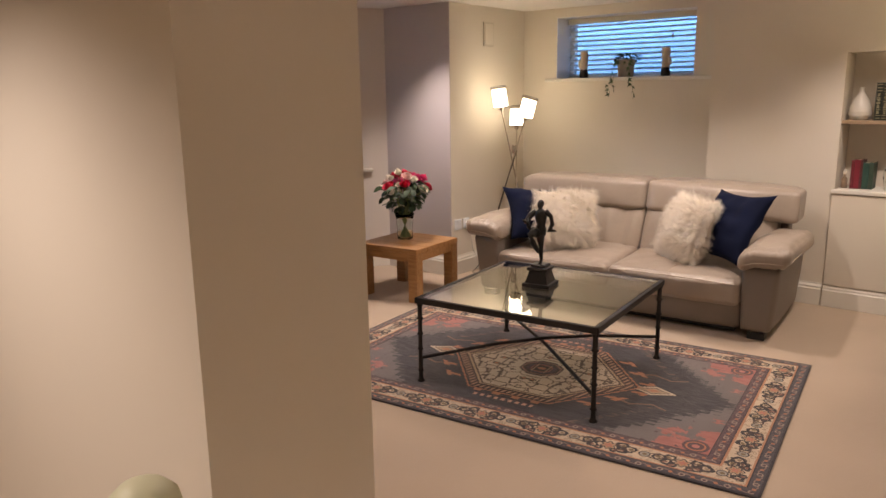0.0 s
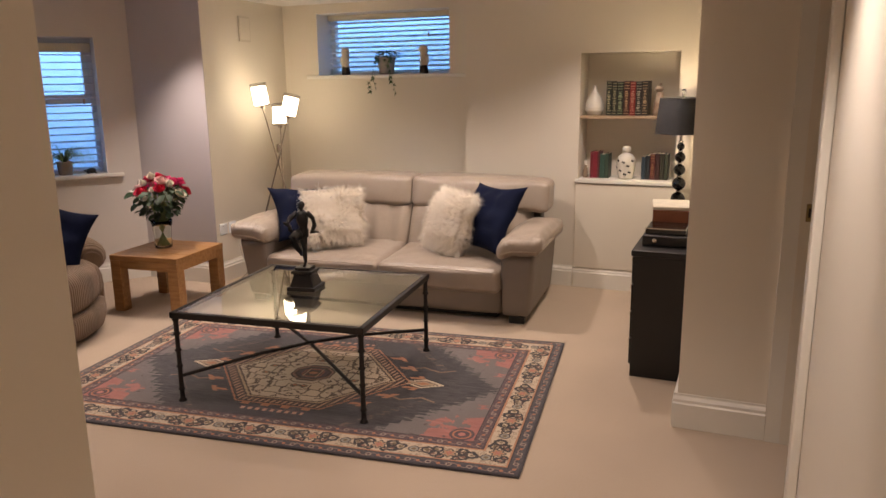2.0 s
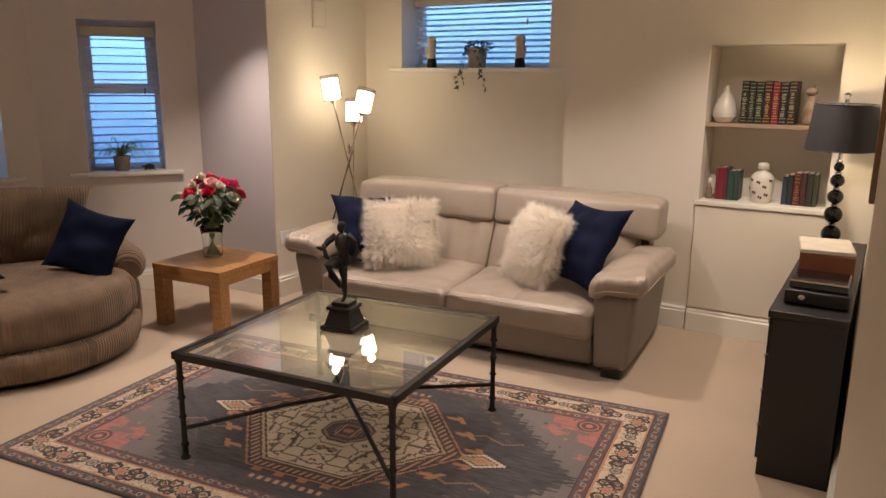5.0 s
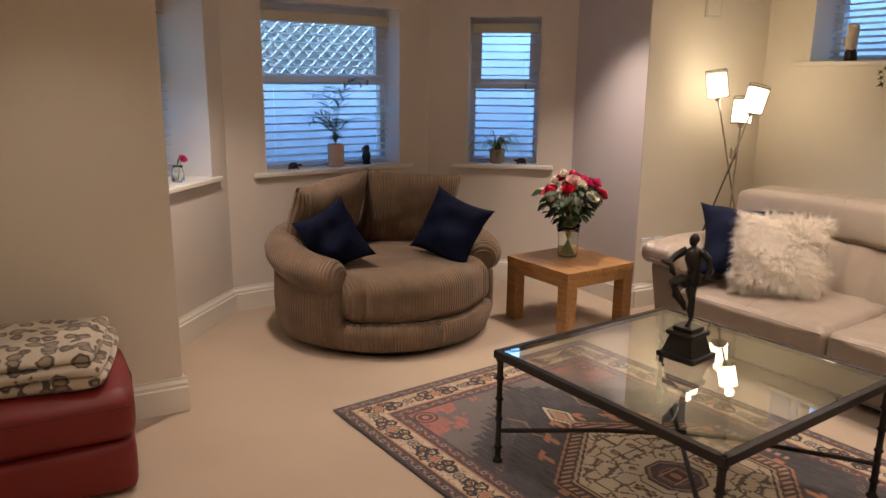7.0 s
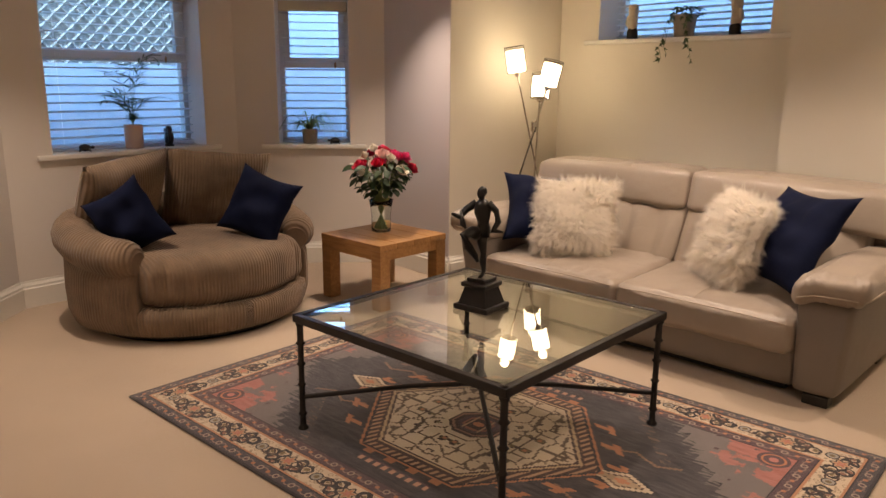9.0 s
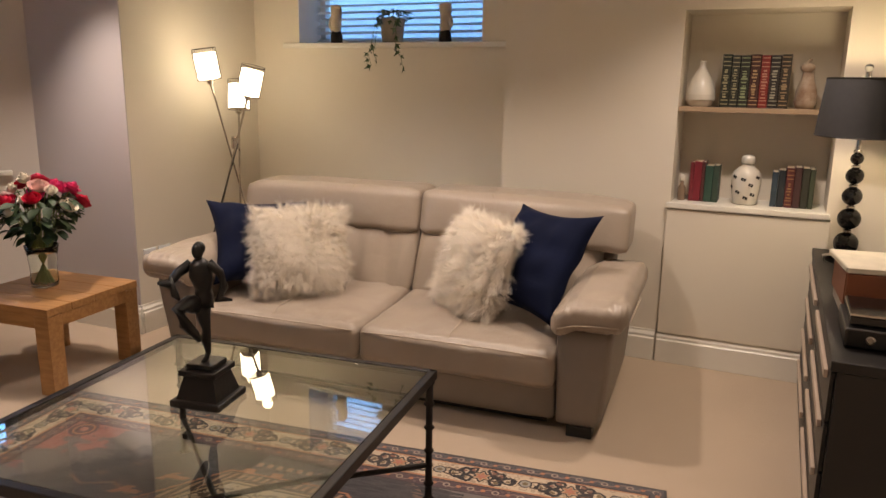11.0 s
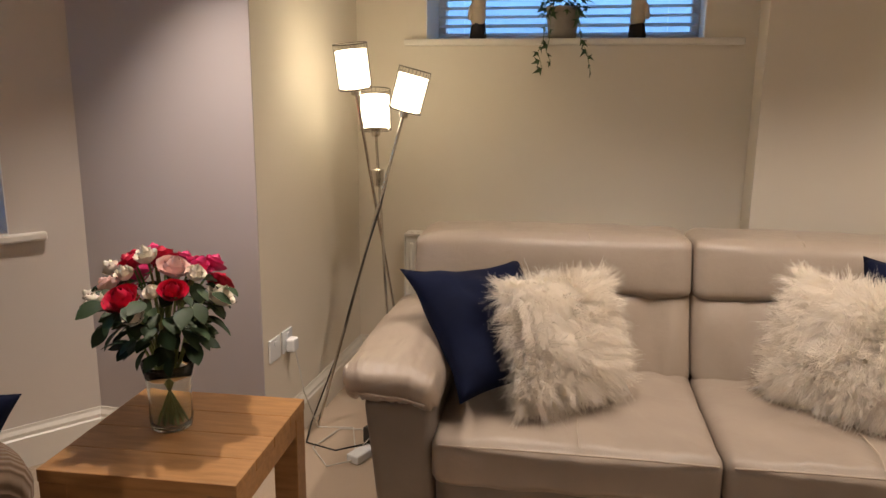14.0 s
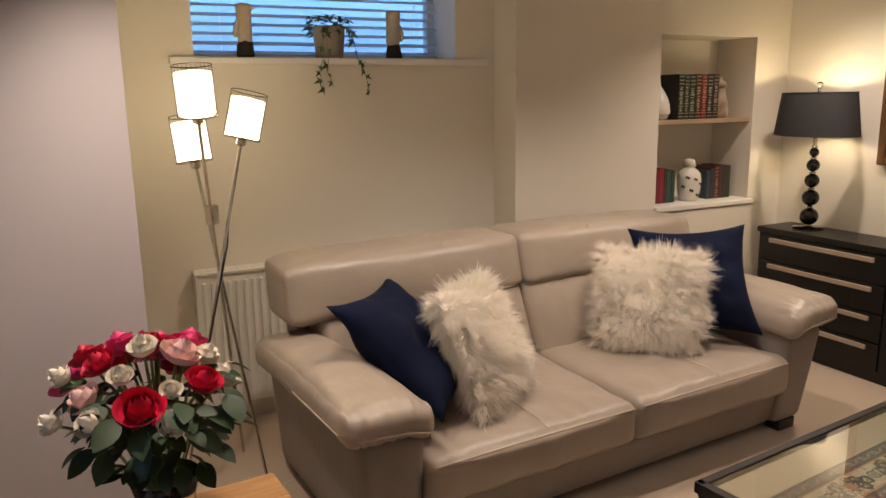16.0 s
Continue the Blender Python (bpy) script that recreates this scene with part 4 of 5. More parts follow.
for y in (8.955, 9.06):
    s = thing("wall_socket", pose(2.725, y, 0.41), "white plastic double wall socket above the skirting", "socket", "wall sockets")
    part("face_plate", box((0.0, -0.043, -0.043), (0.009, 0.043, 0.043), 0.003), UPVC, s)
    part("switch", box((0.009, -0.012, 0.014), (0.013, 0.012, 0.032), 0.002), UPVC, s)
plug = thing("plug", pose(2.734, 9.06, 0.40), "white plug with a cable in the wall socket", "plug")
part("body", box((0.0, -0.024, -0.03), (0.035, 0.024, 0.02), 0.007), UPVC, plug)
part("cable", tube([(0.03, 0, -0.03), (0.05, 0.02, -0.2), (0.07, 0.1, -0.38), (0.2, 0.15, -0.392), (0.28, -0.05, -0.392), (0.36, -0.02, -0.30), (0.42, 0.06, -0.33)], 0.003, 6), WCABLE, plug)
strip = thing("power_strip", pose(3.07, 9.06, 0.0, 0, 0, 70), "white power strip with plugs on the carpet", "power strip")
part("body", box((-0.13, -0.028, 0.002), (0.13, 0.028, 0.035), 0.006), UPVC, strip)
part("adaptor", box((-0.03, -0.03, 0.035), (0.04, 0.03, 0.10), 0.006), BLACK, strip, "black plug adaptor")
part("cable", tube([(-0.13, 0, 0.015), (-0.2, 0.06, 0.006), (-0.12, 0.2, 0.006), (0.06, 0.22, 0.006), (0.12, 0.12, 0.006)], 0.003, 6), WCABLE, strip)
for m, nm in ((pose(2.725, 9.378, 1.915), "v"), (pose(6.22, 9.30, 1.98, 0, 0, 180), "w")):
    v = thing("air_vent", m, "cream painted flat air vent cover on the wall", "vent", "wall vents")
    part("cover", box((0, -0.07, -0.095), (0.012, 0.07, 0.095), 0.004), mat("cream_vent_plastic", (0.66, 0.60, 0.50), 0.5, var=0.05), v)
    part("inner_panel", box((0.012, -0.055, -0.08), (0.016, 0.055, 0.08), 0.003), PAINT, v)

# ---- vase and roses ----
VX, VY, VZ = 2.700, 8.345, 0.391
vase = thing("glass_vase", pose(VX, VY, VZ, 0, 0, 20), "clear rounded glass vase on the side table", "vase")
vb = smooth(lathe([(0.050, 0.0), (0.058, 0.004), (0.060, 0.03), (0.058, 0.09), (0.064, 0.15), (0.074, 0.195), (0.0715, 0.195), (0.0615, 0.15), (0.0555, 0.09), (0.0575, 0.03), (0.052, 0.010), (0.01, 0.009)], 32, False))
part("body", vb, GLASS, vase)
PETALS = [mat("crimson_petals", (0.68, 0.006, 0.055), 0.5, var=0.3, scale=30), mat("deep_pink_petals", (0.82, 0.045, 0.22), 0.5, var=0.25, scale=30),
          mat("cream_petals", (0.88, 0.82, 0.70), 0.55, var=0.12, scale=30), mat("blush_petals", (0.86, 0.58, 0.54), 0.55, var=0.15, scale=30)]
LEAF = mat("dark_rose_leaf", (0.026, 0.060, 0.018), 0.6, var=0.45, scale=18)
STEM = mat("green_stem", (0.19, 0.25, 0.08), 0.5, var=0.3, scale=20)


def rose_bm(seed, openness=1.0):
    rnd = random.Random(seed)
    bm = bmesh.new()
    for layer, (count, r, h, close) in enumerate(((3, 0.009, 0.040, 0.75), (4, 0.015, 0.038, 0.55), (5, 0.021, 0.034, 0.28), (6, 0.027, 0.027, -0.05))):
        for k in range(count):
            a0 = 2 * math.pi * (k + 0.37 * layer) / count + rnd.uniform(-0.2, 0.2)
            span = 2 * math.pi / count * 0.78
            tilt_ = rnd.uniform(0.9, 1.1)
            grid = []
            for i in range(6):
                u = i / 5 * 2 - 1
                row = []
                for j in range(6):
                    v = j / 5
                    swell = math.sin(min(1.0, v * 1.5) * math.pi / 2)
                    rr_ = r * openness * tilt_ * (0.25 + 0.75 * swell) * (1 - close * max(0, v - 0.55) / 0.45 * 0.75) + 0.0025 * max(0, abs(u) - 0.6)
                    if v > 0.9:
                        rr_ += 0.0035 * (layer > 1)
                    z = h * v * (1 - 0.16 * u * u * v) - 0.002 * layer * v + rnd.uniform(-0.0006, 0.0006)
                    a = a0 + u * span * (0.3 + 0.7 * swell)
                    row.append(bm.verts.new((rr_ * math.cos(a), rr_ * math.sin(a), z)))
                grid.append(row)
            for i in range(5):
                for j in range(5):
                    bm.faces.new((grid[i][j], grid[i + 1][j], grid[i + 1][j + 1], grid[i][j + 1])).smooth = True
    return bm


def leaf_bm(l=0.068, w=0.044, fold=0.25, n=6):
    bm = bmesh.new()
    rows = []
    for i in range(n + 1):
        t = i / n
        hw = w / 2 * math.sin(math.pi * min(1, t * 0.96 + 0.03)) ** 0.8
        z = -0.22 * l * t * t
        rows.append([bm.verts.new((t * l, s * hw, z + abs(s) * hw * fold)) for s in (-1, 0, 1)])
    for a, b in zip(rows, rows[1:]):
        for k in (0, 1):
            bm.faces.new((a[k], b[k], b[k + 1], a[k + 1])).smooth = True
    return bm


def aim(p, d, roll=0.0):
    """Pose at p whose z axis follows d."""
    return Matrix.Translation(p) @ Vector((0, 0, 1)).rotation_difference(Vector(d).normalized()).to_matrix().to_4x4() @ Matrix.Rotation(roll, 4, "Z")


bouquet = thing("rose_bouquet", pose(VX, VY, VZ + 0.014), "bouquet of crimson, pink and cream roses with dark leaves", "flowers")
rr = random.Random(11)
rose_mesh = {}
heads = []
for i in range(26):
    g = i * 2.39996
    rad_ = 0.175 * math.sqrt((i + 0.3) / 26)
    heads.append(Vector((-0.022 + rad_ * math.cos(g), 0.022 + rad_ * math.sin(g), 0.452 - 3.0 * rad_ * rad_ + rr.uniform(-0.030, 0.030))))
KINDS = (0, 1, 2, 1, 0, 3, 0, 2, 1, 0, 2, 1, 3, 2, 2, 0, 1, 2, 0, 3, 2, 2, 1, 2, 0, 2)
for i, p in enumerate(heads):
    d = Vector((p.x * 1.9 + rr.uniform(-0.08, 0.08), p.y * 1.9 + rr.uniform(-0.08, 0.08), 0.32))
    c = KINDS[i]
    bud = 0.72 if c == 2 and i % 3 else 1.0
    key = (c, i % 2)
    m = aim(p, d, rr.uniform(0, 6)) @ Matrix.Diagonal((1.0, 1.0, 1.0 if bud == 1.0 else 1.2, 1.0)) @ Matrix.Scale(1.34 * bud * rr.uniform(0.82, 1.16), 4)
    if key not in rose_mesh:
        ob = part("rose", rose_bm(20 + c * 2 + i % 2, (1.0, 1.05, 0.85, 0.95)[c]), PETALS[c], bouquet, ("crimson rose", "deep pink rose", "cream rose", "blush rose")[c])
        ob.matrix_local = m
        rose_mesh[key] = ob
    else:
        ob = again("rose", rose_mesh[key].data, bouquet, m)
        ob["label"] = rose_mesh[key]["label"]
    low = Vector((-p.x * 0.26, -p.y * 0.26, 0.002))
    part("stem", tube([p - d.normalized() * 0.004, p * 0.60 + Vector((0, 0, 0.10)), Vector((p.x * 0.26, p.y * 0.26, 0.18)), low], 0.0036, 5), STEM, bouquet)
leafmesh = None
for i in range(150):
    g = i * 2.39996 + 0.6
    k = math.sqrt((i % 50 + 0.5) / 50)
    tier = i // 50
    rad_ = (0.165, 0.15, 0.105)[tier] * (0.35 + 0.65 * k)
    p = Vector((rad_ * math.cos(g), rad_ * math.sin(g), (0.395, 0.335, 0.268)[tier] - 0.9 * rad_ * rad_ + rr.uniform(-0.03, 0.03)))
    m = Matrix.Translation(p) @ Euler((rr.uniform(-0.6, 0.6), rr.uniform(-0.2, 0.7), g + rr.uniform(-0.7, 0.7))).to_matrix().to_4x4() @ Matrix.Scale(rr.uniform(0.65, 1.15), 4)
    if leafmesh is None:
        ob = part("leaf", leaf_bm(), LEAF, bouquet)
        ob.matrix_local, leafmesh = m, ob.data
    else:
        again("leaf", leafmesh, bouquet, m)


# ---- statue ----
def ball(c, r, n=10):
    bm = bmesh.new()
    bmesh.ops.create_uvsphere(bm, u_segments=n * 2, v_segments=n, radius=1)
    return smooth(place(bm, Matrix.Translation(c) @ Matrix.Diagonal((*(r if hasattr(r, "__len__") else (r, r, r)), 1))))


def statue_bm():
    """Dark figure dancing on one foot, on a stepped plinth."""
    b = [box((-0.076, -0.076, 0), (0.076, 0.076, 0.020), 0.004)]
    taper = box((-0.062, -0.062, 0.020), (0.062, 0.062, 0.085))
    for v in taper.verts:
        if v.co.z > 0.05:
            v.co.x *= 0.72
            v.co.y *= 0.72
    b += [taper, box((-0.056, -0.056, 0.085), (0.056, 0.056, 0.102), 0.003), box((-0.04, -0.04, 0.102), (0.04, 0.04, 0.118), 0.003)]
    z = 0.118
    b += [smooth(tube([(0.02, 0, z), (0.0, 0, z + 0.006), (-0.012, 0, z + 0.02), (-0.004, 0, z + 0.06), (-0.008, 0, z + 0.09), (0.004, 0, z + 0.13), (0.0, 0.0, z + 0.165)], [0.006, 0.008, 0.009, 0.015, 0.013, 0.021, 0.024], 10)),
          smooth(tube([(-0.004, -0.010, z + 0.162), (0.040, -0.024, z + 0.172), (0.080, -0.030, z + 0.166), (0.066, -0.024, z + 0.125), (0.030, -0.014, z + 0.085), (0.022, -0.006, z + 0.062)], [0.028, 0.026, 0.021, 0.018, 0.013, 0.007], 10)),
          smooth(tube([(0, 0, z + 0.155), (-0.008, 0, z + 0.19), (-0.004, 0, z + 0.215), (0.004, 0, z + 0.25), (0.006, 0, z + 0.28), (0.008, 0, z + 0.296)], [0.030, 0.028, 0.025, 0.035, 0.030, 0.013], 12)),
          smooth(tube([(0.008, 0.0, z + 0.29), (0.012, 0, z + 0.306)], [0.011, 0.010], 8)), ball((0.014, 0, z + 0.318), (0.020, 0.016, 0.023)), ball((0.006, 0, z + 0.324), (0.020, 0.018, 0.019)),
          smooth(tube([(0.004, 0.028, z + 0.284), (-0.012, 0.054, z + 0.255), (-0.018, 0.062, z + 0.215), (0.0, 0.052, z + 0.182), (-0.02, 0.085, z + 0.178)], [0.015, 0.013, 0.013, 0.016, 0.004], 8)),
          smooth(tube([(0.008, -0.028, z + 0.28), (0.030, -0.060, z + 0.255), (0.075, -0.062, z + 0.232), (0.125, -0.058, z + 0.250)], [0.016, 0.014, 0.011, 0.005], 8)),
          smooth(tube([(0.068, -0.06, z + 0.255), (0.072, -0.045, z + 0.205), (0.066, -0.035, z + 0.19)], [0.004, 0.012, 0.004], 8))]
    bm = join(*b)
    for v in bm.verts:
        if v.co.z > 0.118:
            v.co.x, v.co.y, v.co.z = v.co.x * 0.92, v.co.y * 0.92, 0.118 + (v.co.z - 0.118) * 0.99
    return bm


st = part("statue", statue_bm(), BRONZE)
st.matrix_world = pose(4.355, 7.575, 0.4575, 0, 0, -80)
tagged(st, "black bronze dancing figure on a stepped plinth, on the glass table", "statue")

# ---- niche: shelf, cupboard front, contents ----
SHELFW = mat("tan_shelf_wood", (0.42, 0.30, 0.19), 0.5, var=0.2, scale=10, stretch=(1, 8, 1))
setting("shelf", box((5.302, 9.735, 1.228), (5.968, 9.998, 1.250), 0.002), SHELFW, "tan wooden shelf in the niche")
setting("ledge", join(box((5.285, 9.690, 0.775), (5.985, 9.718, 0.802), 0.004), box((5.302, 9.718, 0.775), (5.968, 9.998, 0.802))), TRIM, "cream painted ledge of the niche")
cup = thing("cupboard", pose(5.29, 9.70, 0), "cream painted flush cupboard under the niche", "cupboard")
part("door", box((0.0, 0.0, 0.152), (0.70, 0.018, 0.770), 0.002), PAINT, cup)
part("plinth", skirting((0.0, 0.018), (0.93, 0.018)), TRIM, cup)


def book(x, w, h, col, z, depth=0.15, y=9.80, lean=0.0, bands=None, label="", grp="books in the niche"):
    b = thing("book", pose(x, y, z, 0, lean, 0), label, "book", grp)
    c = mat("book_cover", col, 0.5, var=0.25, scale=30)
    part("cover", join(box((0, 0, 0), (0.0025, depth, h), 0.0008, 1), box((w - 0.0025, 0, 0), (w, depth, h), 0.0008, 1), box((0.0005, -0.003, 0), (w - 0.0005, 0.0015, h), 0.0014, 1)), c, b)
    part("pages", box((0.0026, 0.002, 0.004), (w - 0.0026, depth - 0.004, h - 0.004)), mat("page_edges", (0.62, 0.54, 0.40), 0.9, bump=0.3, bscale=400), b)
    if bands:
        g = mat("gilt_tooling", bands, 0.4, metal=0.5, var=0.3, scale=60)
        rnd_ = random.Random(int(x * 1000))
        rows = [box((0.004, -0.0042, q), (w - 0.004, -0.003, q + 0.004)) for q in (0.012, 0.030, h - 0.052, h - 0.034, h - 0.014)]
        q = 0.042
        while q < h - 0.066:
            half = rnd_.uniform(0.15, 0.36) * w
            rows.append(box((w / 2 - half, -0.0042, q), (w / 2 + half * rnd_.uniform(0.5, 1.0), -0.003, q + rnd_.uniform(0.004, 0.010))))
            q += rnd_.uniform(0.009, 0.015)
        part("spine_tooling", join(*rows), g, b, kind="stuff")


xs = 5.475
for i, (w, col) in enumerate(((0.040, (0.02, 0.025, 0.018)), (0.036, (0.025, 0.028, 0.020)), (0.042, (0.022, 0.025, 0.018)), (0.042, (0.06, 0.02, 0.015)), (0.038, (0.23, 0.025, 0.02)), (0.042, (0.025, 0.02, 0.018)), (0.042, (0.04, 0.03, 0.02)))):
    book(xs, w, 0.232 + 0.004 * (i % 3 == 0), col, 1.251, 0.17, 9.775, bands=((0.46, 0.42, 0.26), (0.40, 0.38, 0.24), (0.34, 0.42, 0.24), (0.52, 0.36, 0.20), (0.58, 0.30, 0.22), (0.44, 0.44, 0.34), (0.46, 0.34, 0.20))[i], label="tall leather-bound book with gilt spine on the shelf")
    xs += w + 0.001
xs = 5.372
for w, h, col in ((0.018, 0.185, (0.18, 0.02, 0.03)), (0.034, 0.190, (0.22, 0.02, 0.035)), (0.014, 0.188, (0.10, 0.03, 0.03)), (0.036, 0.172, (0.03, 0.08, 0.06)), (0.026, 0.175, (0.04, 0.07, 0.05))):
    book(xs, w, h, col, 0.803, 0.13, label="faded cloth-bound book standing in the niche")
    xs += w + 0.001
xs = 5.735
for w, h, col, bd in ((0.026, 0.16, (0.03, 0.05, 0.07), None), (0.03, 0.17, (0.02, 0.025, 0.03), None), (0.034, 0.182, (0.10, 0.02, 0.02), (0.4, 0.25, 0.12)), (0.03, 0.186, (0.05, 0.02, 0.02), None), (0.03, 0.184, (0.03, 0.03, 0.02), None), (0.022, 0.18, (0.04, 0.05, 0.03), None)):
    book(xs, w, h, col, 0.803, 0.14, bands=bd, label="dark cloth-bound book leaning in the niche row")
    xs += w + 0.0015
CERAM = mat("white_glazed_ceramic", (0.72, 0.68, 0.60), 0.25, var=0.06, scale=8)
v1 = thing("ceramic_vase", pose(5.385, 9.83, 1.2505), "white ribbed teardrop ceramic vase on the shelf", "vase")
part("body", smooth(lathe([(0.042, 0), (0.056, 0.012), (0.066, 0.045), (0.064, 0.08), (0.05, 0.12), (0.03, 0.155), (0.015, 0.178), (0.012, 0.20), (0.014, 0.208), (0.009, 0.206), (0.008, 0.18)], 32, False)), CERAM, v1)
part("glazed_band", smooth(lathe([(0.0668, 0.030), (0.0672, 0.045), (0.0668, 0.055)], 32, False)), mat("matt_band", (0.62, 0.58, 0.5), 0.7), v1)
v2 = thing("ginger_jar", pose(5.625, 9.82, 0.803), "white porcelain jar with small black butterflies in the niche", "jar")
part("body", smooth(lathe([(0.045, 0), (0.052, 0.006), (0.062, 0.06), (0.066, 0.11), (0.06, 0.15), (0.04, 0.172), (0.026, 0.18), (0.026, 0.188)], 32)), CERAM, v2)
part("lid", smooth(lathe([(0.027, 0.189), (0.032, 0.192), (0.03, 0.215), (0.026, 0.225), (0.010, 0.23)], 24)), CERAM, v2)
for a, z in ((-100, 0.12), (-70, 0.095), (-120, 0.06), (-60, 0.05), (-88, 0.035), (-140, 0.13), (-40, 0.13), (-160, 0.08)):
    wing = join(box((-0.011, -0.0012, -0.006), (-0.001, 0.0012, 0.008), 0.001, 1), box((0.001, -0.0012, -0.006), (0.011, 0.0012, 0.008), 0.001, 1))
    r_ = 0.0628 + 0.0025 * math.sin(z * 20)
    part("butterfly", place(wing, pose(r_ * math.cos(radians(a)), r_ * math.sin(radians(a)), z, 0, 20, a + 90)), BLACK, v2)
fg = thing("figurine", pose(5.835, 9.83, 1.2505), "small cream and brown pottery animal on the shelf", "figurine")
part("body", place(join(smooth(lathe([(0.03, 0), (0.038, 0.02), (0.034, 0.06), (0.022, 0.10), (0.018, 0.125)], 20)), ball((-0.004, -0.006, 0.14), (0.024, 0.02, 0.018)), tube([(-0.012, -0.004, 0.15), (0.004, -0.002, 0.172)], [0.006, 0.003], 6), tube([(-0.01, 0.008, 0.15), (0.008, 0.012, 0.170)], [0.006, 0.003], 6)), Matrix.Scale(1.28, 4)), mat("cream_brown_pottery", (0.55, 0.46, 0.36), 0.35, second=(0.22, 0.12, 0.07), scale=18), fg)
bt = thing("glass_bottle", pose(5.338, 9.81, 0.803), "small clear glass bottle standing beside books", "bottle")
part("body", smooth(lathe([(0.017, 0), (0.019, 0.004), (0.019, 0.06), (0.008, 0.075), (0.008, 0.09)], 16)), mat("smoky_bottle", (0.25, 0.18, 0.13), 0.1), bt)
part("stopper", smooth(lathe([(0.009, 0.0905), (0.011, 0.095), (0.011, 0.118), (0.006, 0.122)], 12)), CERAM, bt)

# ---- sideboard with lamp and small things ----
SBX, SBY, SBZ = 5.93, 8.10, 0.665
sb = thing("sideboard", pose(SBX, SBY, 0), "black wooden sideboard with pale long drawer handles", "sideboard")
part("body", box((0.012, 0, 0.0), (0.26, 1.49, SBZ - 0.03), 0.002), EBONY, sb)
part("top", box((-0.004, -0.006, SBZ - 0.029), (0.262, 1.496, SBZ), 0.003), EBONY, sb)
GRIP = mat("pale_handle_bar", (0.48, 0.38, 0.30), 0.35, var=0.1)
for col in range(2):
    for row in range(4):
        y0, y1 = 0.02 + col * 0.73, 0.74 + col * 0.73
        z0 = 0.06 + row * 0.143
        dr = part("drawer", box((0.0, y0, z0), (0.0115, y1, z0 + 0.135), 0.002), EBONY, sb)
        part("handle", box((-0.012, y0 + 0.06, z0 + 0.098), (-0.0005, y1 - 0.06, z0 + 0.122), 0.003), GRIP, dr, "pale wooden bar handle")
tl = thing("table_lamp", pose(6.03, 9.36, SBZ), "black-shaded table lamp on stacked black glass balls, lit", "table lamp")
part("base", smooth(lathe([(0.075, 0), (0.078, 0.004), (0.078, 0.018), (0.03, 0.022), (0.012, 0.026)], 28)), GLASS, tl, "clear glass foot")
z = 0.03
for r_ in (0.046, 0.043, 0.037, 0.033, 0.024):
    part("ball", ball((0, 0, z + r_), r_, 12), MARBLE, tl)
    part("collar", place(lathe([(0.012, 0), (0.016, 0.003), (0.016, 0.009), (0.012, 0.012)], 14), pose(0, 0, z + 2 * r_ - 0.002)), CHROME, tl)
    z += 2 * r_ + 0.010
part("stem", tube([(0, 0, z - 0.01), (0, 0, 0.74)], 0.010, 10), CHROME, tl)
SHBLACK = mat("black_fabric_shade", (0.035, 0.034, 0.036), 0.8, var=0.15, scale=40, bump=0.2, bscale=300)
sh = lathe([(0.225, 0.50), (0.195, 0.715)], 48, False)
sh2 = lathe([(0.222, 0.50), (0.192, 0.715)], 48, False)
for q in (sh, sh2):
    smooth(q)
bmesh.ops.reverse_faces(sh2, faces=sh2.faces[:])
shade = part("shade", place(join(sh, sh2), Matrix.Diagonal((0.72, 1, 1, 1))), SHBLACK, tl, "black fabric drum shade")
part("trim", place(join(*[tube([(r_ * math.cos(t), r_ * math.sin(t), zz) for t in [2 * math.pi * k / 40 for k in range(41)]], 0.003, 5) for r_, zz in ((0.225, 0.50), (0.195, 0.715))]), Matrix.Diagonal((0.72, 1, 1, 1))), BLACK, shade)
part("finial", ball((0, 0, 0.755), 0.016, 8), GLASS, tl)
part("bulb", ball((0, 0, 0.60), 0.028, 8), glow("lit_bulb", (1.0, 0.8, 0.55), 20), tl)
lb = new("table_lamp_bulb", bpy.data.lights.new("table_lamp_bulb", "POINT"))
lb.data.energy, lb.data.color, lb.data.shadow_soft_size = 4.2, (1.0, 0.80, 0.50), 0.03
lb.location = (6.03, 9.36, SBZ + 0.645)
dev = thing("record_player", pose(5.96, 8.22, SBZ), "black glossy audio device lying on the sideboard", "record player")
part("body", box((0, 0, 0.003), (0.22, 0.26, 0.055), 0.006), BLACK, dev)
part("lid", box((0.01, 0.03, 0.056), (0.21, 0.25, 0.085), 0.006), MARBLE, dev)
part("dial", place(lathe([(0.012, 0), (0.012, 0.006), (0.008, 0.008)], 14), pose(0.06, 0.0, 0.03, 90)), CHROME, dev)
part("edge_strip", box((0.01, 0.026, 0.084), (0.21, 0.032, 0.089)), CHROME, dev)
stack = (("pale_album", 0.0, 0.035, (0.45, 0.38, 0.30), "pale bound album lying on the sideboard"), ("leather_case", 0.036, 0.10, (0.24, 0.075, 0.03), "tan leather case on the stacked album"), ("paper_sheaf", 0.137, 0.018, (0.70, 0.63, 0.50), "loose cream papers lying on a leather case"))
for nm, z0, h, col, lab in stack:
    t = thing(nm, pose(5.975, 8.52, SBZ + z0, 0, 0, 2 + z0 * 40), lab, nm.split("_")[1])
    part("body", box((0, 0, 0.001), (0.20, 0.28, h), 0.003), mat(nm + "_skin", col, 0.6, var=0.2, scale=14), t)
    part("spine", box((-0.003, 0.01, 0.003), (-0.0005, 0.27, h - 0.002), 0.001), mat(nm + "_edge", tuple(c * 0.8 for c in col), 0.6), t)
pic = thing("picture_frame", pose(6.218, 8.55, 1.02), "dark gilt wooden picture frame on the wall", "picture")
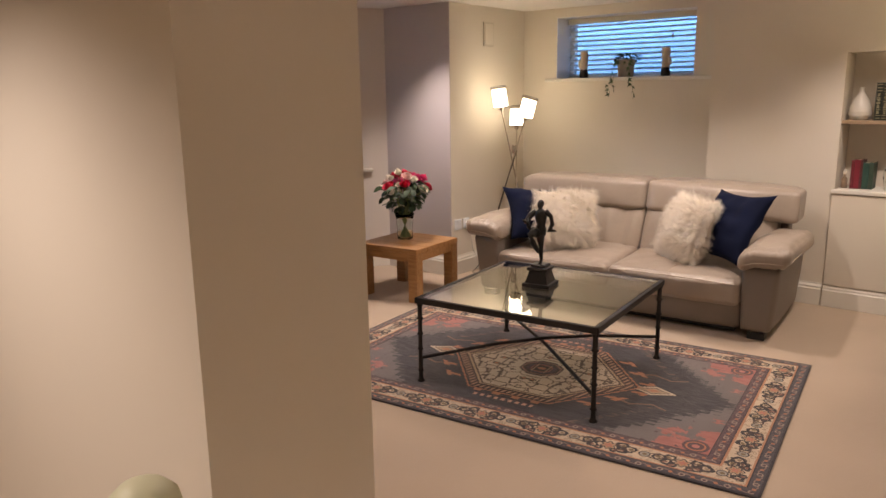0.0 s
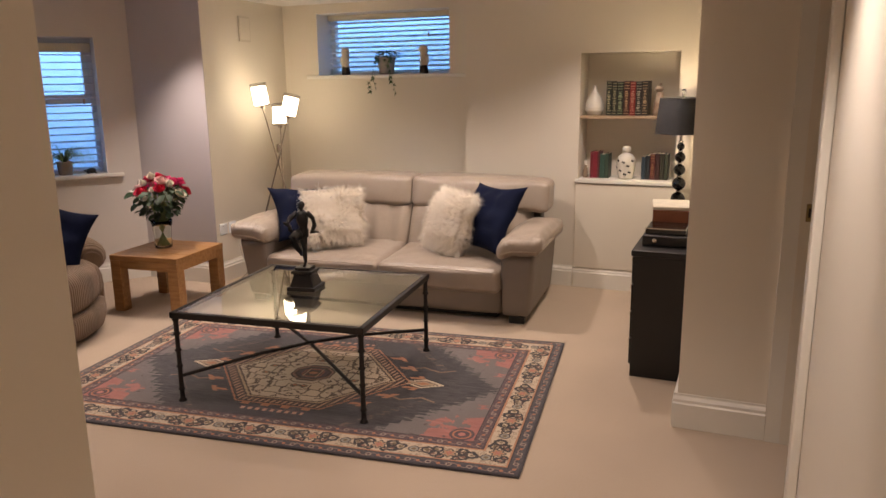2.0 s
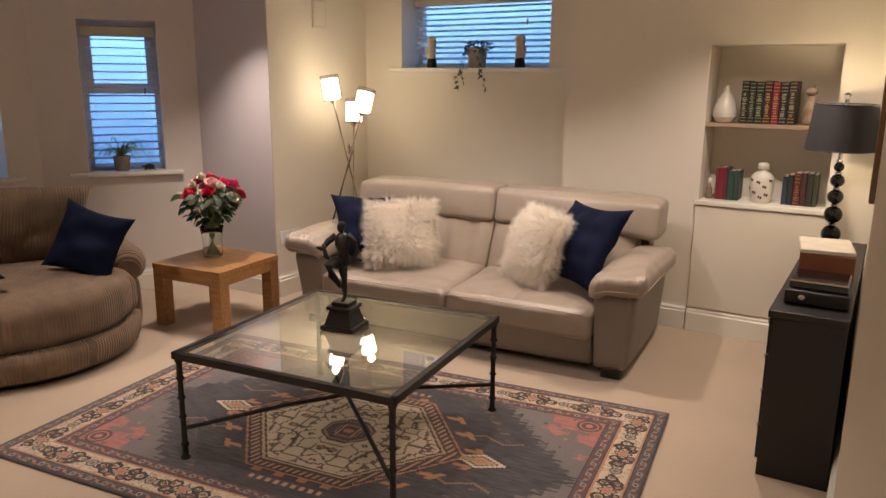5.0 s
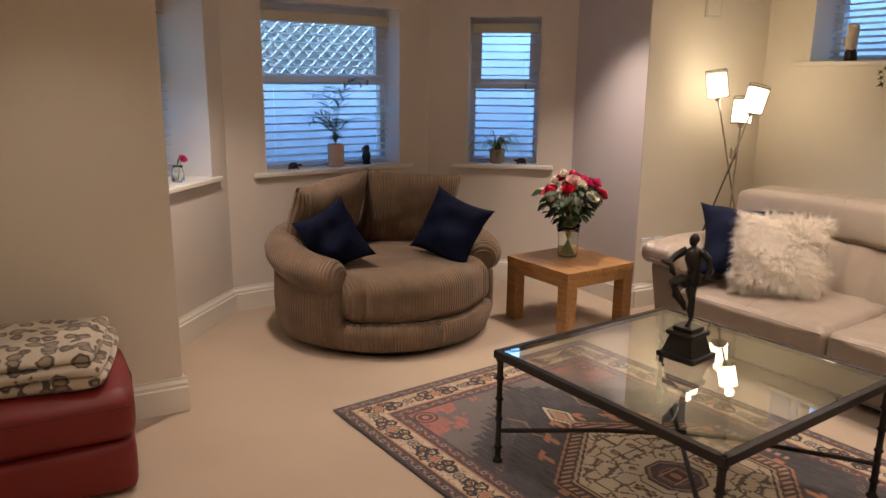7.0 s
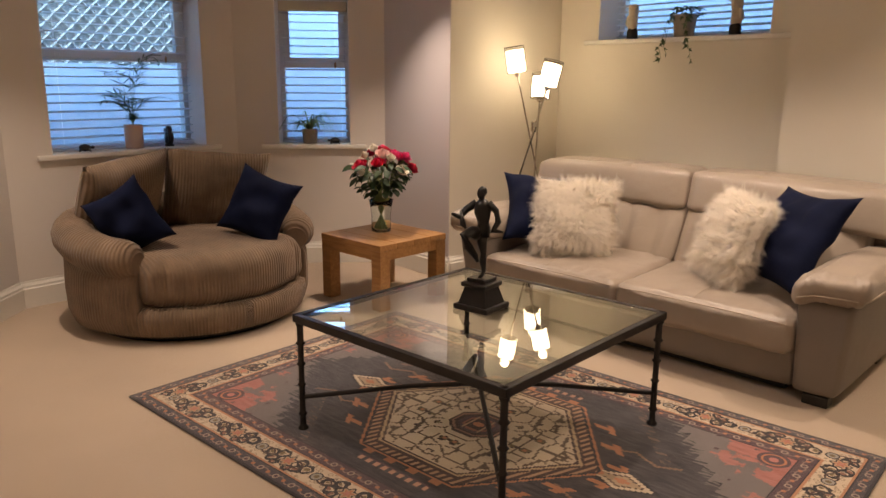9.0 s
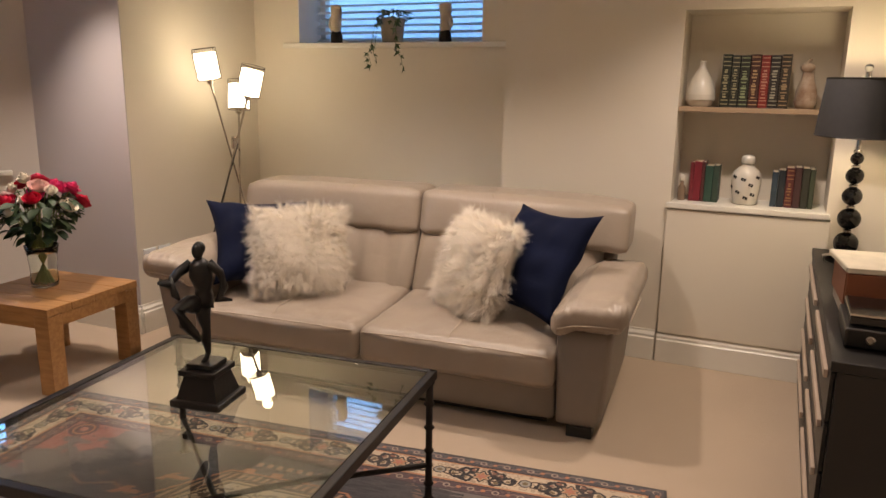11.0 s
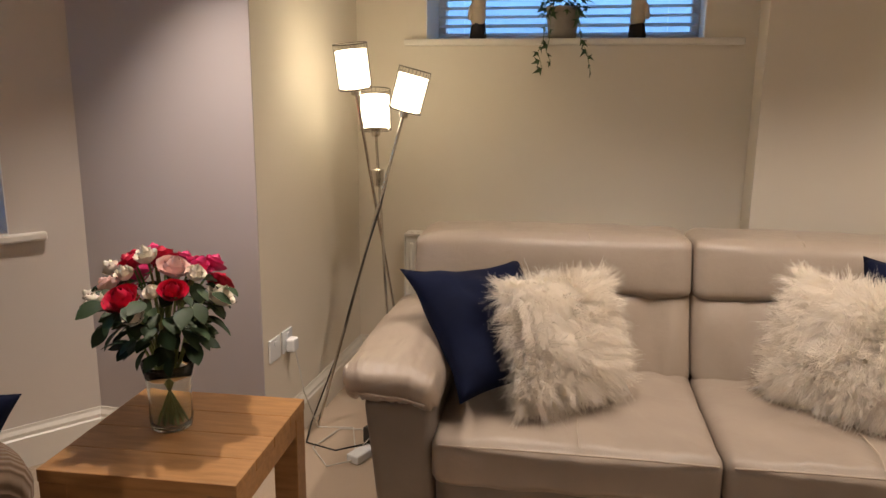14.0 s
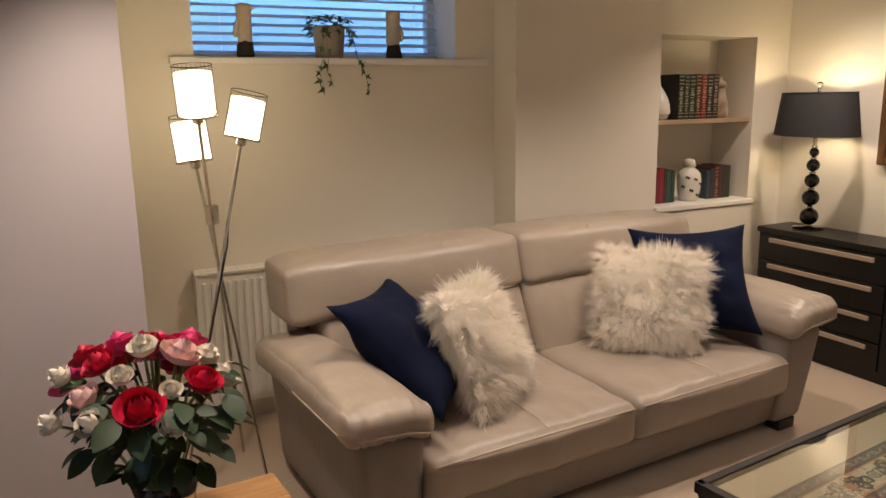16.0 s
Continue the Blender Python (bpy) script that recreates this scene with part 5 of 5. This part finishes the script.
FR = mat("dark_gilt_wood", (0.16, 0.08, 0.035), 0.35, var=0.3, scale=20)
for lo, hi in (((-0.03, 0, 0), (0, 0.04, 0.64)), ((-0.03, 0.54, 0), (0, 0.58, 0.64)), ((-0.03, 0.04, 0), (0, 0.54, 0.04)), ((-0.03, 0.04, 0.60), (0, 0.54, 0.64))):
    part("frame_bar", box(lo, hi, 0.008), FR, pic)
part("canvas", box((-0.012, 0.04, 0.04), (-0.004, 0.54, 0.60)), mat("green_brown_painting", (0.16, 0.20, 0.12), 0.5, second=(0.07, 0.06, 0.04), scale=5), pic)

# ---- red footstool and throw ----
stool = thing("footstool", pose(3.0, 5.22, 0, 0, 0, -2), "red leather footstool with a cushioned lid", "footstool")
part("body", soft((0, 0, 0.012), (0.555, 0.585, 0.205), 0.03, 10, (0.012, 0.012, 0), 0.003), RED, stool)
part("lid", soft((-0.005, -0.005, 0.200), (0.56, 0.59, 0.385), 0.05, 12, (0.014, 0.014, 0.02), 0.004), RED, stool)
part("seam", tube([(0.02, 0.590, 0.335), (0.28, 0.603, 0.338), (0.535, 0.590, 0.335), (0.563, 0.56, 0.335), (0.573, 0.28, 0.338), (0.563, 0.02, 0.335)], 0.0025, 5), mat("dark_red_seam", (0.12, 0.01, 0.01), 0.6), stool)


def leopard():
    m = mat("leopard_fleece", (0.60, 0.53, 0.42), 0.95, var=0.15, scale=12, bump=0.9, bscale=230, sheen=0.4)
    n, ln = m.node_tree.nodes, m.node_tree.links
    co = n.new("ShaderNodeTexCoord")
    v = n.new("ShaderNodeTexVoronoi")
    v.inputs["Scale"].default_value, v.inputs["Randomness"].default_value = 17, 0.9
    w = n.new("ShaderNodeTexNoise")
    w.inputs["Scale"].default_value = 26
    add = n.new("ShaderNodeVectorMath")
    add.operation = "MULTIPLY_ADD"
    add.inputs[1].default_value = (0.03, 0.03, 0.03)
    ln.new(co.outputs["Object"], w.inputs[0])
    ln.new(w.outputs["Color"], add.inputs[0])
    ln.new(co.outputs["Object"], add.inputs[2])
    ln.new(add.outputs[0], v.inputs["Vector"])
    ramp = n.new("ShaderNodeValToRGB")
    e = ramp.color_ramp.elements
    e[0].position, e[0].color = 0.0, (0.30, 0.24, 0.17, 1)
    e[1].position, e[1].color = 0.30, (0.28, 0.22, 0.155, 1)
    for p, c in ((0.33, (0.085, 0.06, 0.04, 1)), (0.44, (0.10, 0.07, 0.05, 1)), (0.49, (0.60, 0.53, 0.42, 1))):
        k = e.new(p)
        k.color = c
    ln.new(v.outputs["Distance"], ramp.inputs[0])
    ln.new(ramp.outputs[0], n["Principled BSDF"].inputs["Base Color"])
    return m


LEO = leopard()
thr = thing("throw_blanket", pose(3.27, 5.50, 0.40, 0, 0, -12), "folded leopard-spotted fleece throw on the footstool", "throw")
for k, (z0, z1, gx, gy) in enumerate(((0.0, 0.045, 0.235, 0.255), (0.040, 0.085, 0.245, 0.262), (0.080, 0.125, 0.23, 0.25))):
    part("fold", soft((-gx + 0.01 * k, -gy, z0), (gx, gy - 0.012 * k, z1), 0.021, 16, (0.012, 0.012, 0.008), 0.018, ws=8), LEO, thr)


# ---- window sill things ----
def on_sill(wall, u, depth, z, turn=0):
    (x0, y0), (x1, y1) = wall
    d = Vector((x1 - x0, y1 - y0)).normalized()
    return pose(x0 + d.x * u - d.y * depth, y0 + d.y * u + d.x * depth, z, 0, 0, turn)


def blades(count, length, width, rise, seed, tip=1.0):
    """Arching narrow leaves from one crown."""
    rnd = random.Random(seed)
    out = []
    for i in range(count):
        a, l, up = rnd.uniform(0, 2 * math.pi), length * rnd.uniform(0.6, 1.1), rise * rnd.uniform(0.6, 1.2)
        bm = bmesh.new()
        rows = []
        for k in range(8):
            t = k / 7
            r_ = l * t * (1 - 0.15 * t)
            zz = up * math.sin(min(1.0, t * 1.1) * 2.2) * l - 0.35 * l * t * t * t
            hw = width / 2 * (1 - t ** 2) + 0.0006
            c = Vector((r_ * math.cos(a), r_ * math.sin(a), zz))
            s = Vector((-math.sin(a), math.cos(a), 0)) * hw
            rows.append([bm.verts.new(c - s), bm.verts.new(c + Vector((0, 0, -0.002))), bm.verts.new(c + s)])
        for p, q in zip(rows, rows[1:]):
            for j in (0, 1):
                bm.faces.new((p[j], q[j], q[j + 1], p[j + 1])).smooth = True
        out.append(bm)
    return out


POT = mat("grey_stone_pot", (0.34, 0.30, 0.25), 0.7, var=0.2, scale=22, bump=0.2, bscale=90)
SOIL = mat("potting_soil", (0.03, 0.022, 0.016), 0.95, bump=0.8, bscale=120)
PINKPOT = mat("pale_pink_pot", (0.62, 0.46, 0.40), 0.6, var=0.08)
PALE = mat("spider_plant_leaf", (0.16, 0.26, 0.07), 0.45, var=0.4, scale=30)
PALM = mat("palm_leaf", (0.045, 0.10, 0.035), 0.45, var=0.35, scale=30)
IVY = mat("ivy_leaf", (0.05, 0.11, 0.035), 0.45, var=0.5, scale=40)


def pot(name, m, label, r0, r1, h, material):
    p = thing(name, m, label, "plant")
    part("pot", smooth(lathe([(r0, 0), (r0 + 0.002, 0.003), (r1, h - 0.004), (r1 - 0.001, h), (r1 - 0.007, h), (r1 - 0.008, h - 0.02), (0.01, h - 0.02)], 28)), material, p)
    part("soil", place(lathe([(r1 - 0.009, -0.004), (r1 - 0.009, 0.001), (0.01, 0.004)], 20), pose(0, 0, h - 0.014)), SOIL, p)
    return p


sp = pot("spider_plant", on_sill(BAY3, 0.49, 0.06, 0.848), "spider plant with arching striped leaves in a stone pot", 0.045, 0.056, 0.10, POT)
for b in blades(48, 0.25, 0.010, 0.50, 5):
    part("leaf", place(b, pose(0, 0, 0.088)), PALE, sp)
pp = pot("parlour_palm", on_sill(BAYM, 0.775, 0.07, 0.858), "parlour palm with feathery fronds in a pink pot", 0.052, 0.056, 0.145, PINKPOT)
rnd = random.Random(9)
for i in range(13):
    a = i * 2.4
    tall = 1.0 if i % 3 == 0 else 0.5
    l, reach = 0.40 * tall * rnd.uniform(0.8, 1.1), 0.25 * rnd.uniform(0.5, 1.2) * (0.5 + tall * 0.6)
    pts = [Vector((reach * t ** 1.8 * math.cos(a), reach * t ** 1.8 * math.sin(a), 0.13 + l * math.sin(t * 1.75))) for t in [k / 8 for k in range(9)]]
    bms = [tube(pts, 0.0016, 4)]
    for k in range(3, 9):
        for s in (-1, 1):
            d = (pts[k] - pts[k - 1]).normalized()
            w = d.cross(Vector((0, 0, 1)))
            w = w.normalized() if w.length > 0.01 else Vector((1, 0, 0))
            v = (d * 0.7 + w * s).normalized()
            bms.append(place(leaf_bm(0.105 * (0.55 + 0.45 * tall), 0.010, 0.1, 4), Matrix.Translation(pts[k]) @ Vector((1, 0, 0)).rotation_difference(v).to_matrix().to_4x4()))
    part("frond", join(*bms), PALM, pp)
for b in blades(26, 0.07, 0.010, 1.1, 8):
    part("leaf", place(b, pose(0, 0, 0.15)), PALM, pp)

iv = pot("trailing_ivy", pose(3.645, 10.0, 1.5625), "trailing ivy in a grey stone pot on the sill", 0.058, 0.072, 0.135, POT)


def ivy_leaf():
    bm = bmesh.new()
    pts = [(0, 0), (0.014, 0.018), (0.012, 0.006), (0.034, 0.0), (0.012, -0.006), (0.014, -0.018)]
    order = [pts[0], pts[1], pts[2], pts[3], pts[4], pts[5]]
    c = bm.verts.new((0.010, 0, 0.002))
    vs = [bm.verts.new((x, y, -abs(y) * 0.25 - x * 0.15)) for x, y in order]
    for i in range(6):
        bm.faces.new((c, vs[i], vs[(i + 1) % 6])).smooth = True
    bmesh.ops.recalc_face_normals(bm, faces=bm.faces[:])
    return bm


ivy_mesh = None


def ivy_at(p, rot, s):
    global ivy_mesh
    m = Matrix.Translation(p) @ Euler(rot).to_matrix().to_4x4() @ Matrix.Scale(s, 4)
    if ivy_mesh is None:
        ob = part("leaf", ivy_leaf(), IVY, iv)
        ob.matrix_local, ivy_mesh = m, ob.data
    else:
        again("leaf", ivy_mesh, iv, m)


for i in range(70):
    a, r_ = rnd.uniform(0, 6.28), rnd.uniform(0.01, 0.095)
    ivy_at((r_ * math.cos(a), r_ * math.sin(a) * 0.8, 0.135 + rnd.uniform(-0.015, 0.055) - 0.3 * max(0, r_ - 0.06)), (rnd.uniform(-0.7, 0.7), rnd.uniform(-0.3, 0.9), a + rnd.uniform(-0.6, 0.6)), rnd.uniform(0.9, 1.5))
for x0, x1, drop, n_ in ((-0.05, -0.09, 0.13, 9), (0.06, 0.115, 0.145, 11), (-0.035, -0.055, 0.10, 6)):
    pts = [Vector((x0, -0.06, 0.13)), Vector((x0 * 1.2, -0.10, 0.10)), Vector(((x0 + x1) / 2, -0.125, -0.01)), Vector((x1, -0.128, -0.06)), Vector((x1 + 0.02, -0.128, -drop))]
    part("vine", tube(pts, 0.0014, 5), STEM, iv)
    for k in range(n_):
        t = k / (n_ - 1) * 3.999
        i0 = int(t)
        p = pts[i0].lerp(pts[i0 + 1], t - i0)
        ivy_at(p + Vector((0, -0.004, 0)), (rnd.uniform(-0.5, 0.5) + 1.2, rnd.uniform(0.3, 1.2), rnd.uniform(-3, 3)), rnd.uniform(0.8, 1.45))

CARVED = mat("cream_carved_wood", (0.62, 0.52, 0.38), 0.7, var=0.25, scale=22, bump=0.4, bscale=50)
CHAR = mat("dark_charred_wood", (0.025, 0.018, 0.014), 0.8, var=0.4, scale=24, bump=0.6, bscale=50)
for x, y, s in ((3.275, 9.985, 1), (3.965, 10.03, -1)):
    g = thing("carved_figure", pose(x, y, 1.5625), "cream carved bird figure on a dark wooden base", "ornament", "carved figures")
    base = lathe([(0.036, 0), (0.038, 0.01), (0.034, 0.05), (0.028, 0.068)], 12)
    bodyb = smooth(lathe([(0.026, 0.05), (0.033, 0.08), (0.030, 0.13), (0.031, 0.17), (0.034, 0.20), (0.028, 0.215), (0.012, 0.22)], 14))
    for q in (base, bodyb):
        for v in q.verts:
            v.co += 0.006 * noise.noise_vector(v.co * 40 + Vector((x * 9, 0, 0)))
    part("base", base, CHAR, g)
    part("body", bodyb, CARVED, g)
    part("wing", place(ball((0, 0, 0), (0.014, 0.022, 0.04), 6), pose(-s * 0.033, -0.005, 0.12, 0, s * 12, 0)), CARVED, g)
    part("beak", tube([(s * 0.02, -0.02, 0.20), (s * 0.045, -0.03, 0.195)], [0.007, 0.002], 6), CARVED, g)


def tortoise(m, name, label):
    t = thing(name, m, label, "ornament")
    part("shell", ball((0, 0, 0.022), (0.034, 0.026, 0.022), 8), BRONZE, t)
    part("head", join(ball((0.042, 0, 0.024), (0.012, 0.009, 0.009), 6), tube([(0.028, 0, 0.018), (0.04, 0, 0.024)], 0.006, 6)), BRONZE, t)
    for sx in (-1, 1):
        for sy in (-1, 1):
            part("leg", tube([(sx * 0.02, sy * 0.018, 0.015), (sx * 0.03, sy * 0.028, 0.001)], [0.007, 0.005], 6), BRONZE, t)


tortoise(on_sill(BAYM, 0.46, 0.055, 0.858, 75), "tortoise", "small dark bronze tortoise ornament on the window sill")
tortoise(on_sill(BAY3, 0.665, 0.04, 0.848, 240), "tortoise", "small black tortoise ornament beside the spider plant")
el = thing("black_figure", on_sill(BAYM, 1.01, 0.07, 0.858, -20), "small black carved animal figure sitting on the sill", "ornament")
part("body", join(ball((0, 0, 0.05), (0.034, 0.030, 0.05), 8), ball((0.018, 0, 0.105), (0.026, 0.022, 0.026), 8), tube([(0.035, 0, 0.10), (0.05, 0, 0.07), (0.045, 0, 0.03)], [0.012, 0.009, 0.006], 8), box((-0.03, -0.028, 0.0), (0.035, 0.028, 0.012), 0.004)), BRONZE, el)
part("ear", ball((0.008, -0.026, 0.10), (0.012, 0.005, 0.018), 6), BRONZE, el)
bv = thing("bud_vase", on_sill(BAY1, 0.47, 0.06, 0.868), "small glass bud vase with one pink flower", "vase")
part("glass", smooth(lathe([(0.03, 0), (0.034, 0.004), (0.034, 0.05), (0.026, 0.075), (0.03, 0.09), (0.027, 0.09), (0.023, 0.075), (0.030, 0.05), (0.029, 0.008), (0.005, 0.007)], 20, False)), GLASS, bv)
part("stem", tube([(0, 0, 0.01), (0.01, 0.01, 0.09), (0.03, 0.02, 0.125)], 0.002, 5), STEM, bv)
part("flower", place(rose_bm(4, 0.8), aim((0.03, 0.02, 0.12), (0.6, 0.3, 0.6)) @ Matrix.Scale(0.9, 4)), PETALS[1], bv, "pink flower head")
part("leaf", place(leaf_bm(0.08, 0.014, 0.2), Matrix.Translation((0, 0, 0.085)) @ Euler((0, -1.2, 0.4)).to_matrix().to_4x4()), PALE, bv)
